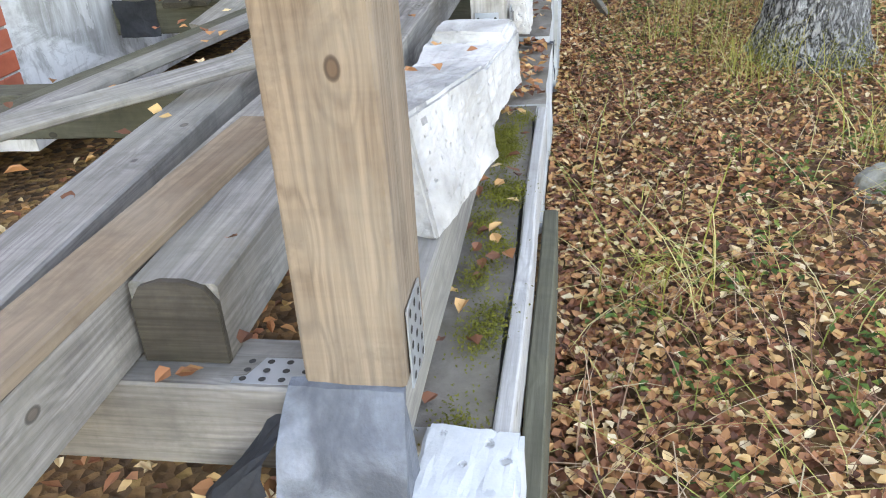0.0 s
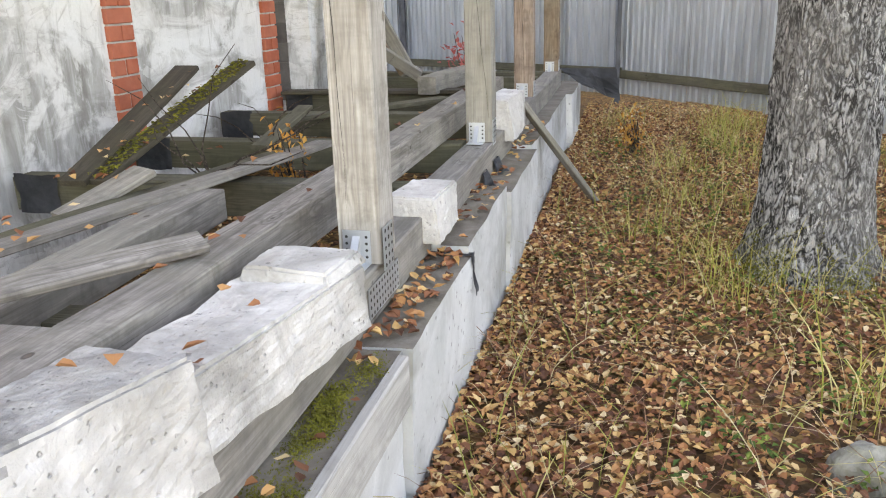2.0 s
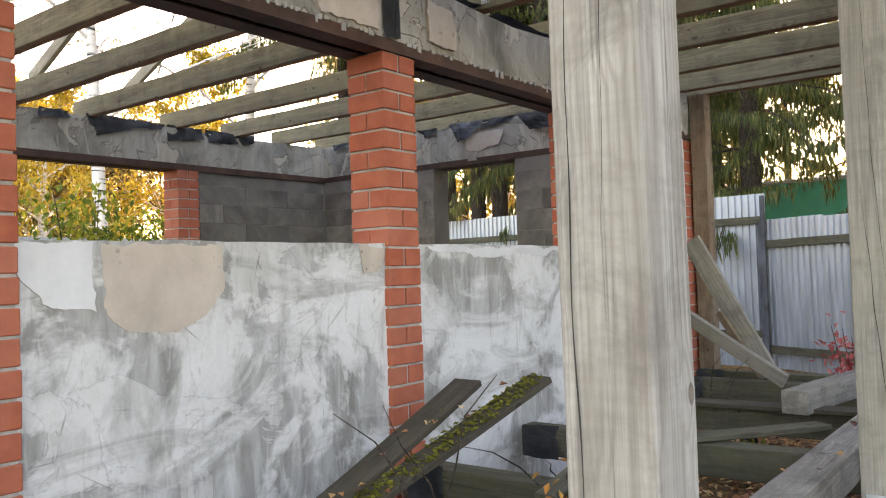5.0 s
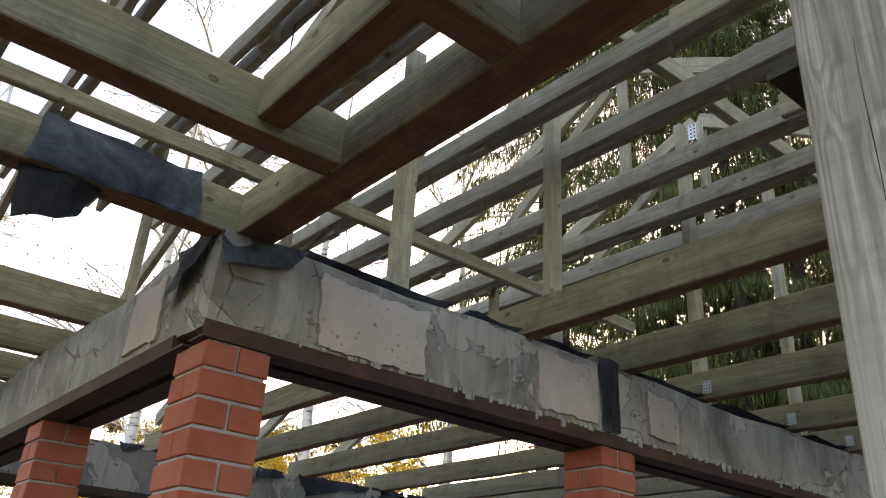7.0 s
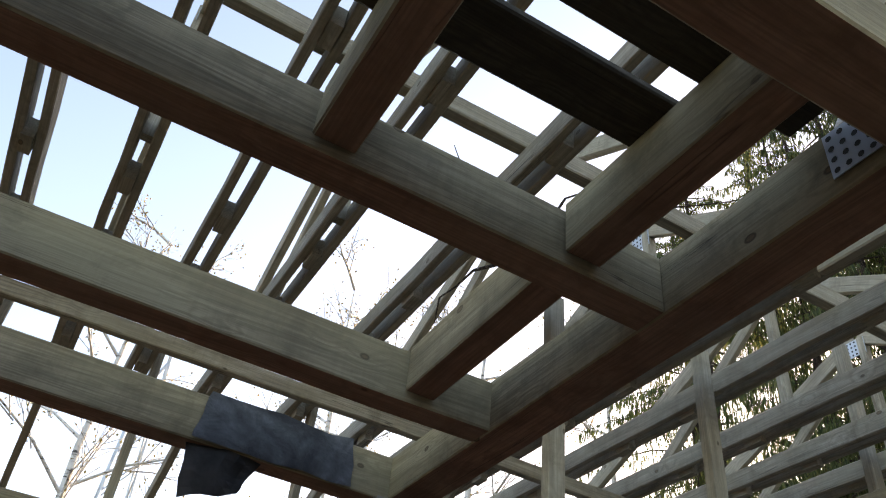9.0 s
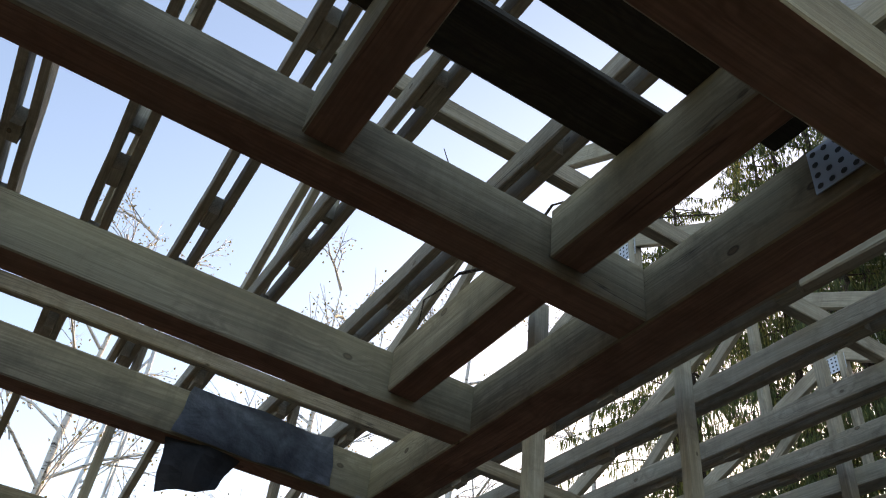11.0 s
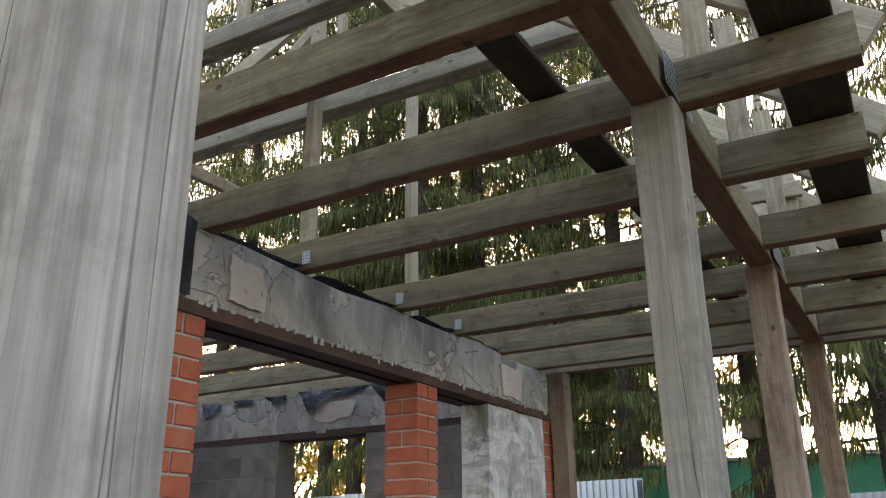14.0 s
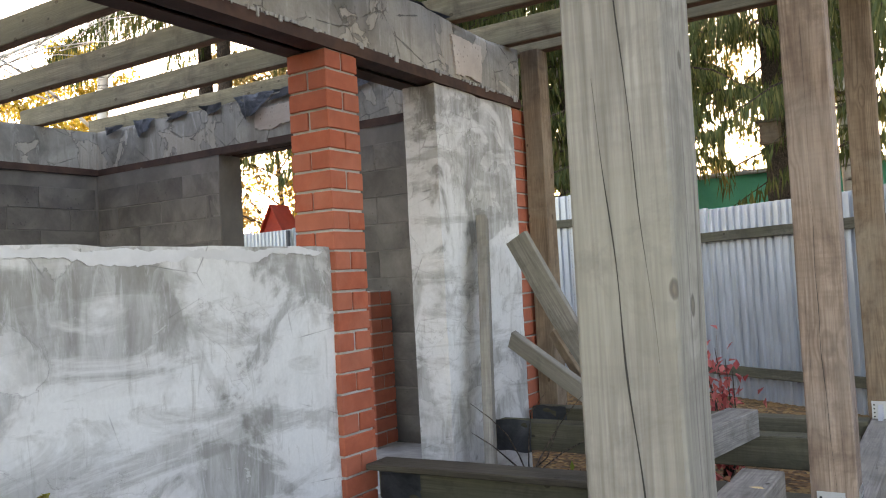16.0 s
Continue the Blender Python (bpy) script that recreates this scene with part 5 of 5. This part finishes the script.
def place(first, spots):
    """Copies of a tree at (x, y, turn, scale), the first one moved to the first spot."""
    x, y, turn, s = spots[0]
    for x, y, turn, s in spots[1:]:
        m = Matrix.Translation((x, y, 0)) @ Matrix.Rotation(radians(turn), 4, "Z")
        c = copy_thing(first, m)
        c.matrix_basis = m @ Matrix.Diagonal((s, s, s, 1))
    x, y, turn, s = spots[0]
    first.matrix_basis = Matrix.Translation((x, y, 0)) @ Matrix.Rotation(radians(turn), 4, "Z") @ Matrix.Diagonal((s, s, s, 1))


near_birch()
place(spruce(11, 24, 3.0, 3.3), ((-4.4, 17.5, 0, 1.0), (-9.0, 19.0, 80, 1.1), (1.5, 19.5, 140, 1.05), (5.5, 17.0, 20, 1.0), (-7.4, 24.5, 300, 1.1), (10.0, 20.0, 260, 1.1)))
place(spruce(12, 27, 4.5, 3.2), ((-2.45, 18.85, 0, 1.0), (-9.8, 21.5, 120, 1.0), (3.6, 23.0, 250, 1.1), (-8.1, 16.4, 90, 0.95), (8.0, 26.0, 210, 1.1), (-10.0, 28.5, 15, 1.2)))
place(spruce(14, 23, 7.5, 3.4), ((-10.6, 17.6, 30, 1.0), (-12.9, 16.4, 120, 1.0), (-14.6, 17.4, 100, 1.05), (-9.5, 16.9, 200, 1.0), (-12.6, 19.2, 290, 1.1)))
place(spruce(13, 21, 3.2, 2.6), ((-7.2, 17.2, 0, 1.0), (-0.2, 16.4, 70, 1.0), (-6.0, 18.6, 190, 1.1), (6.9, 21.5, 310, 1.1)))


def leafy_tree(name, seed, height, crown_from, radius, count, leaf, material, bark, label, bare=False):
    r = random.Random(seed)
    t = holder(name, (0, 0, 0), label, "tree", label)
    bm = bmesh.new()
    tube(bm, [Vector((0.12 * math.sin(z * 0.5), 0.1 * math.cos(z * 0.4), z)) for z in (-0.2, 1, height * 0.3, height * 0.6, height * 0.85, height)], [0.17, 0.15, 0.12, 0.08, 0.04, 0.01], 9)
    part("trunk", bm, bark, t)
    bm = bmesh.new()
    verts, faces, tips = [], [], []

    def grow(p, d, length, rad, level):
        q = p + d * length * 0.5 + Vector((0, 0, 0.06 * length))
        e = p + d * length
        tube(bm, [p, q, e], [rad, rad * 0.75, rad * 0.5], 5 if level < 2 else 3)
        tips.append((q, e))
        if level < 3:
            for k in range(4 if level else 3):
                nd = (d + Vector((r.uniform(-0.8, 0.8), r.uniform(-0.8, 0.8), r.uniform(-0.35, 0.55)))).normalized()
                grow(p.lerp(e, r.uniform(0.35, 1.0)), nd, length * r.uniform(0.5, 0.72), rad * 0.5, level + 1)

    for k in range(15):
        z = crown_from + (height - crown_from) * (k + r.random()) / 15
        a = k * 2.4 + r.random()
        grow(Vector((0.12 * math.sin(z * 0.5), 0.1 * math.cos(z * 0.4), z)), Vector((math.cos(a), math.sin(a), 0.55)).normalized(), radius * (1.15 - 0.7 * (z - crown_from) / (height - crown_from)), 0.045, 1)
    part("branch", bm, bark, t)
    for k in range(count):
        q, e = r.choice(tips)
        p = q.lerp(e, r.random()) + Vector((r.gauss(0, 0.16), r.gauss(0, 0.16), r.gauss(-0.08, 0.16)))
        add_leaf(verts, faces, p, leaf, leaf * 0.75, r)
    child(mesh_object("crown", verts, faces, material), t)
    return t


place(leafy_tree("birch_tree", 21, 15, 4.5, 2.6, 800, 0.08, OCHRE, BIRCH_BARK, "half-bare birch with thin twigs and few leaves"), ((-16.5, 11.6, 0, 1.1), (-19.5, 8.6, 130, 1.15), (-17.5, 16.8, 230, 1.2), (-22, 3.0, 80, 1.2), (-6.6, 19.5, 40, 1.25), (-1.6, 21.0, 310, 1.2), (-25, 12, 10, 1.3)))
place(leafy_tree("yellow_tree", 22, 9, 1.8, 2.4, 6500, 0.16, YELLOW, BIRCH_BARK, "young birch with bright yellow autumn leaves"), ((-24, 10.5, 0, 0.72), (-23.5, 14.0, 250, 0.75), (-30, 17, 90, 0.95), (-15.5, 31, 200, 1.2), (-17.5, 29.5, 60, 1.1), (-24, 34, 150, 1.2), (-27, 22, 300, 1.1), (-33, 8, 40, 0.95), (4, 30, 40, 1.2)))
place(leafy_tree("ochre_tree", 23, 11, 1.5, 2.8, 6500, 0.17, OCHRE, SPRUCE_BARK, "tree with ochre and brown autumn leaves"), ((-29, 12.5, 0, 0.66), (-33, 16.5, 30, 0.72), (-35, 18.6, 140, 0.8), (-33.5, 20.6, 220, 0.75), (-36, 22.6, 80, 0.8), (-37, 25.2, 330, 0.85), (-32, 23.6, 10, 0.75), (-40, 21, 190, 0.9), (-41, 24.5, 270, 0.9), (-31, 18.6, 110, 0.6), (-34, 14, 90, 0.8), (-31, 21, 200, 0.8), (-23, 30, 20, 1.2), (-36, 19, 300, 0.85), (-40, 10, 60, 0.95), (-8, 34, 60, 1.3), (-20.5, 31, 170, 1.1), (-13, 35, 260, 1.2), (-27, 33, 330, 1.2), (-18, 37, 75, 1.3), (12, 30, 60, 1.2)))


def bush(name, at, size, count, leaf, material, label, seed):
    r = random.Random(seed)
    b = holder(name, at, label, "bush", label)
    tips = []
    for k in range(9):
        bm = bmesh.new()
        a = k * 0.7 + r.random()
        d = Vector((math.cos(a) * 0.5, math.sin(a) * 0.5, 1)).normalized()
        p = Vector(at)
        e = p + Vector((d.x * size[0], d.y * size[1], size[2] * r.uniform(0.6, 1.0)))
        tube(bm, [p, p.lerp(e, 0.5) + Vector((0.05, 0.02, 0)), e], [0.012, 0.008, 0.003], 4)
        tips.append((p.lerp(e, 0.25), e))
        part("stem", bm, SPRUCE_BARK, b)
    verts, faces = [], []
    for k in range(count):
        p, e = r.choice(tips)
        q = p.lerp(e, r.random()) + Vector((r.gauss(0, size[0] * 0.3), r.gauss(0, size[1] * 0.3), r.gauss(0, 0.08)))
        add_leaf(verts, faces, q, leaf, leaf * 0.6, r)
    child(mesh_object("leaves", verts, faces, material), b)
    return b


def field_stone(at, size, seed, label):
    """A rounded, weathered boulder half sunk in the ground."""
    bm = bmesh.new()
    bmesh.ops.create_icosphere(bm, subdivisions=4, radius=1.0)
    s = Vector((seed * 2.3, seed * 1.1, seed))
    for v in bm.verts:
        k = 1 + 0.22 * noise.noise(v.co * 1.3 + s) + 0.07 * noise.noise(v.co * 4 + s) + 0.02 * noise.noise(v.co * 14 + s)
        v.co = Vector((v.co.x * size[0], v.co.y * size[1], v.co.z * size[2])) * k + Vector(at)
    return tagged(part("field_stone", bm, FIELD_STONE), label, "stone", "field stones")


field_stone((1.25, 3.3, 0.035), (0.10, 0.08, 0.12), 9, "pale grey lichened field stone half sunk in leaves")


for k in range(7):
    bush("garden_bush", (-9.6 - 0.7 * (k % 3), 4.0 + 1.15 * k, 0), (0.75, 0.75, 2.75 + 0.3 * (k % 2)), 1700, 0.115, LIME, "yellow-green leafy bush behind the house", 40 + k)
bush("amber_sapling", (-1.12, 4.45, 0.0), (0.13, 0.13, 1.0), 260, 0.042, AMBER, "small oak sapling with amber leaves between the joists", 60)
bush("amber_sapling", (0.46, 8.5, 0), (0.16, 0.16, 0.42), 110, 0.05, AMBER, "small sapling with amber leaves by the fence", 61)
bush("pink_shrub", (-1.35, 9.75, 0.0), (0.24, 0.2, 1.1), 280, 0.075, PINK, "small shrub with pink autumn leaves", 62)
bush("green_seedling", (-1.75, 8.25, 0.0), (0.16, 0.12, 0.62), 60, 0.06, LIME, "small yellow-green seedling between the joists", 63)


# bare twigs between the joists and on the roof
def twig(name, at, seed, size, label):
    r = random.Random(seed)
    t = holder(name, at, label, "twig", "dry twigs")
    for k in range(6):
        bm = bmesh.new()
        p = Vector(at)
        d = Vector((r.uniform(-1, 1), r.uniform(-1, 1), r.uniform(0.2, 1))).normalized()
        pts = [p]
        for j in range(4):
            d = (d + Vector((r.uniform(-0.5, 0.5), r.uniform(-0.5, 0.5), r.uniform(-0.3, 0.3)))).normalized()
            pts.append(pts[-1] + d * size * 0.28)
        tube(bm, pts, [0.006, 0.005, 0.004, 0.003, 0.0015], 4)
        part("branch", bm, SPRUCE_BARK, t)
    return t


twig("dry_twig", (-1.35, 4.1, 0.72), 3, 0.6, "dry leafless twig lying between the joists")
twig("dry_twig", (-1.55, 5.2, 0.7), 4, 0.5, "dry leafless twig lying between the joists")
twig("dry_twig", (-2.0, 8.2, 0.5), 6, 0.5, "dry leafless twig lying between the joists")
twig("dry_twig", (-1.3, 2.85, 3.38), 5, 0.55, "dry twig caught on the roof joists")

# ---- far buildings ----
shed = holder("green_building", (-3, 27, 0), "long building with turquoise cladding behind the fence", "building")
part("wall", box(-8.5, 2.5, 25, 30, 0, 2.6), PALE_SIDING, shed)
part("cladding", box(-8.6, 2.6, 24.9, 30.1, 2.6, 3.72), GREEN_WALL, shed, "turquoise sheet cladding")
part("roof", box(-8.8, 2.8, 24.7, 30.3, 3.73, 3.82), ZINC, shed)
g = holder("red_roofed_shed", (-19.85, 25.2, 0), "small shed with a red gable roof", "building")
part("wall", box(-20.35, -19.35, 24.9, 25.6, 0, 3.46), RED_ROOF, g)
bm = bmesh.new()
gv = [bm.verts.new(q) for q in ((-20.36, 24.9, 3.44), (-19.34, 24.9, 3.44), (-19.85, 24.9, 4.42), (-20.36, 25.6, 3.44), (-19.34, 25.6, 3.44), (-19.85, 25.6, 4.42))]
for q in ((0, 1, 2), (3, 5, 4), (0, 3, 4, 1), (1, 4, 5, 2), (2, 5, 3, 0)):
    bm.faces.new([gv[i] for i in q])
part("gable", bm, RED_ROOF, g)
for side in (-1, 1):
    timber("roof_board", (-19.85, 25.2, 4.47), (-19.85 + side * 0.62, 25.2, 3.36), 0.9, 0.04, RED_ROOF, g)
tagged(part("orange_board", box(-5.0, -4.55, 17.9, 17.95, 0, 3.0), ORANGE_SHEET), "orange sheet standing behind the fence", "board")
bh = holder("birdhouse", (-2.45, 18.55, 3.55), "brown wooden birdhouse on a tree trunk", "birdhouse")
part("body", box(-2.60, -2.30, 18.42, 18.68, 3.55, 3.9), WOOD_WARM, bh)
part("roof", box(-2.64, -2.26, 18.36, 18.70, 3.9, 3.94), WOOD_DARK, bh)

mast = holder("lattice_mast", (-25, 4.4, 0), "distant grey steel lattice mast", "mast")
for sx in (-1, 1):
    for sy in (-1, 1):
        timber("leg", (-25 + sx * 0.9, 4.4 + sy * 0.9, 0), (-25 + sx * 0.14, 4.4 + sy * 0.14, 17.4), 0.07, 0.07, ZINC_PLATE, mast)
for k in range(14):
    z0, z1 = 1.2 * k, 1.2 * (k + 1)
    h0, h1 = 0.9 - 0.76 * z0 / 17.4, 0.9 - 0.76 * z1 / 17.4
    for sx, sy in ((1, 0), (0, 1), (-1, 0), (0, -1)):
        a0 = Vector((-25 + (sx or -1) * h0, 4.4 + (sy or -1) * h0, z0))
        b0 = Vector((-25 + (sx or 1) * h1, 4.4 + (sy or 1) * h1, z1))
        timber("brace", a0, b0, 0.045, 0.045, ZINC_PLATE, mast)

# ---- fallen leaves, grass ----
r = random.Random(17)
verts, faces = [], []
for k in range(105000):
    x, y = -0.1 + r.random() ** 1.3 * 5.8, -1.2 + r.random() ** 1.1 * 13.0
    if r.random() < max((x - 4.2) / 1.6, (0.1 - y) / 1.3, (y - 10.5) / 1.5):
        continue
    if noise.noise(Vector((x * 1.3, y * 1.3, 5))) < -0.28 and r.random() < 0.35:
        continue
    add_leaf(verts, faces, Vector((x, y, 0.03 + 0.03 * noise.noise(Vector((x, y, 0))) + r.random() * 0.03)), r.uniform(0.024, 0.048), r.uniform(0.018, 0.037), r, 1.2, True)
tagged(mesh_object("fallen_leaves", verts, faces, LEAF_LITTER), "brown and ochre fallen leaves covering the ground", "leaves", kind="stuff")
verts, faces = [], []
for k in range(3800):
    x, y = -2.5 + r.random() * 2.05, 0.3 + r.random() * 9.5
    add_leaf(verts, faces, Vector((x, y, 0.05 + r.random() * 0.05)), r.uniform(0.035, 0.065), r.uniform(0.025, 0.045), r, 0.9, True)
tagged(mesh_object("fallen_leaves_below", verts, faces, LEAF_LITTER), "brown fallen leaves under the terrace frame", "leaves", kind="stuff")
verts, faces = [], []
for x0, x1, y0, y1, z, n in ((-0.69, -0.55, 1.1, 7.2, 0.882, 16), (-0.72, -0.69, 1.0, 1.5, 0.82, 22), (-0.27, -0.15, 1.15, 2.9, 0.544, 30), (-0.27, -0.12, 2.95, 3.8, 0.548, 90), (-0.27, -0.14, 3.85, 4.8, 0.583, 30), (-0.27, -0.14, 4.5, 7, 0.565, 60), (-0.44, -0.26, 2.05, 2.55, 0.885, 4), (-0.42, -0.32, 1.68, 1.92, 0.966, 2), (-1.25, -1.0, 0.4, 3.6, 0.81, 10), (-2.1, -1.8, 3.95, 4.3, 0.76, 20), (-1.6, -1.1, 1.5, 4.5, 0.84, 26), (-0.72, -0.42, 0.96, 1.1, 0.735, 6), (-2.4, -0.5, 1.0, 1.1, 0.735, 10), (-0.28, -0.05, 0.4, 0.9, 0.56, 2), (-0.6, -0.44, 0.84, 0.94, 0.56, 12)):
    for k in range(n):
        add_leaf(verts, faces, Vector((r.uniform(x0, x1), r.uniform(y0, y1), z + r.random() * 0.012)), r.uniform(0.03, 0.055), r.uniform(0.024, 0.042), r, 0.6, True)
tagged(mesh_object("leaves_on_timbers", verts, faces, LEAF_LITTER), "scattered ochre leaves lying on the timbers", "leaves", kind="stuff")
# leaves stuck on the leaning boards
verts, faces = [], []
for k in range(16):
    f = r.random()
    p = Vector((-1.98 + r.uniform(-0.05, 0.22) * 0.9, 4.05 + 1.15 * f, 0.765 + 0.42 * f))
    add_leaf(verts, faces, p, 0.045, 0.03, r, 0.4)
child(mesh_object("stuck_leaves", verts, faces, LEAF_LITTER), mb)
verts, faces = [], []
for k in range(420):
    f, s = r.random(), r.uniform(-0.068, 0.068)
    p = Vector((-1.93 + 0.21 * f + s * 0.98, 4.05 + 1.23 * f - s * 0.1, 0.745 + 0.43 * f))
    add_leaf(verts, faces, p + Vector((0, 0, 0.006)), 0.03, 0.022, r, 0.9)
child(mesh_object("moss", verts, faces, MOSS), mb, "green moss cushion")
verts, faces = [], []
for c in range(15):
    cx, cy = -0.2 + r.uniform(-0.04, 0.04), r.uniform(1.0, 3.2)
    for k in range(520):
        add_leaf(verts, faces, Vector((cx + r.gauss(0, 0.025), cy + r.gauss(0, 0.05), 0.540 + r.random() * 0.012)), 0.008, 0.005, r, 2.4)
tagged(mesh_object("moss_cushions", verts, faces, MOSS), "yellow-green moss cushions on the footing ledge", "moss", kind="stuff")


def blades(count, where, seed, tall, lean=0.5, wide=1.0):
    """Arching grass blades in four lengths each."""
    rr = random.Random(seed)
    vs, fs = [], []
    for k in range(count):
        x, y = where(rr)
        a, h = rr.random() * math.tau, tall * rr.uniform(0.35, 1.25)
        d = Vector((math.cos(a), math.sin(a), 0))
        s = Vector((-d.y, d.x, 0)) * rr.uniform(0.0013, 0.0034) * wide
        bend = h * lean * rr.uniform(0.1, 1.3)
        droop = h * rr.uniform(0.0, 0.45) * min(1.0, lean)
        i = len(vs)
        for u in (0.0, 0.35, 0.65, 0.88):
            p = Vector((x, y, 0)) + d * bend * u * u + Vector((0, 0, h * u - droop * u * u * u))
            vs.extend((p - s * (1 - 0.5 * u), p + s * (1 - 0.5 * u)))
        vs.append(Vector((x, y, 0)) + d * bend * 1.1 + Vector((0, 0, h - droop * 1.2)))
        for q in (0, 2, 4):
            fs.append((i + q, i + q + 1, i + q + 3, i + q + 2))
        fs.append((i + 6, i + 7, i + 8))
    return vs, fs


TUFTS = [(0.15 + r.random() ** 0.75 * 5.0, 0.6 + r.random() ** 1.2 * 10.0) for k in range(165)]


def in_tufts(rr):
    x, y = rr.choice(TUFTS)
    return max(0.0, x + rr.gauss(0, 0.11)), y + rr.gauss(0, 0.11)


def anywhere(rr):
    return rr.random() ** 1.2 * 6.0, 0.3 + rr.random() * 11.0


tagged(mesh_object("grass_tufts", *blades(5800, in_tufts, 5, 0.38, 1.1, 1.25), GRASS_GREEN), "thin yellow-green grass tufts", "grass", kind="stuff")
tagged(mesh_object("dry_grass", *blades(3000, anywhere, 6, 0.26, 1.8), GRASS), "dry straw-coloured grass among leaves", "grass", kind="stuff")
tagged(mesh_object("dead_stalks", *blades(6500, anywhere, 8, 0.2, 2.2, 0.8), STALKS), "thin brown dead stalks tangled over the leaves", "grass", kind="stuff")
verts, faces = [], []
for c in range(330):
    cx, cy = r.uniform(0.1, 4.0), r.uniform(0.5, 9)
    for k in range(14):
        add_leaf(verts, faces, Vector((cx + r.gauss(0, 0.05), cy + r.gauss(0, 0.05), 0.05 + r.random() * 0.08)), 0.036, 0.02, r, 1.2)
tagged(mesh_object("low_herbs", verts, faces, HERB), "small dark green herbs among the leaves", "plants", kind="stuff")

# ---- bricks ----
lay_bricks()
lay_blocks()
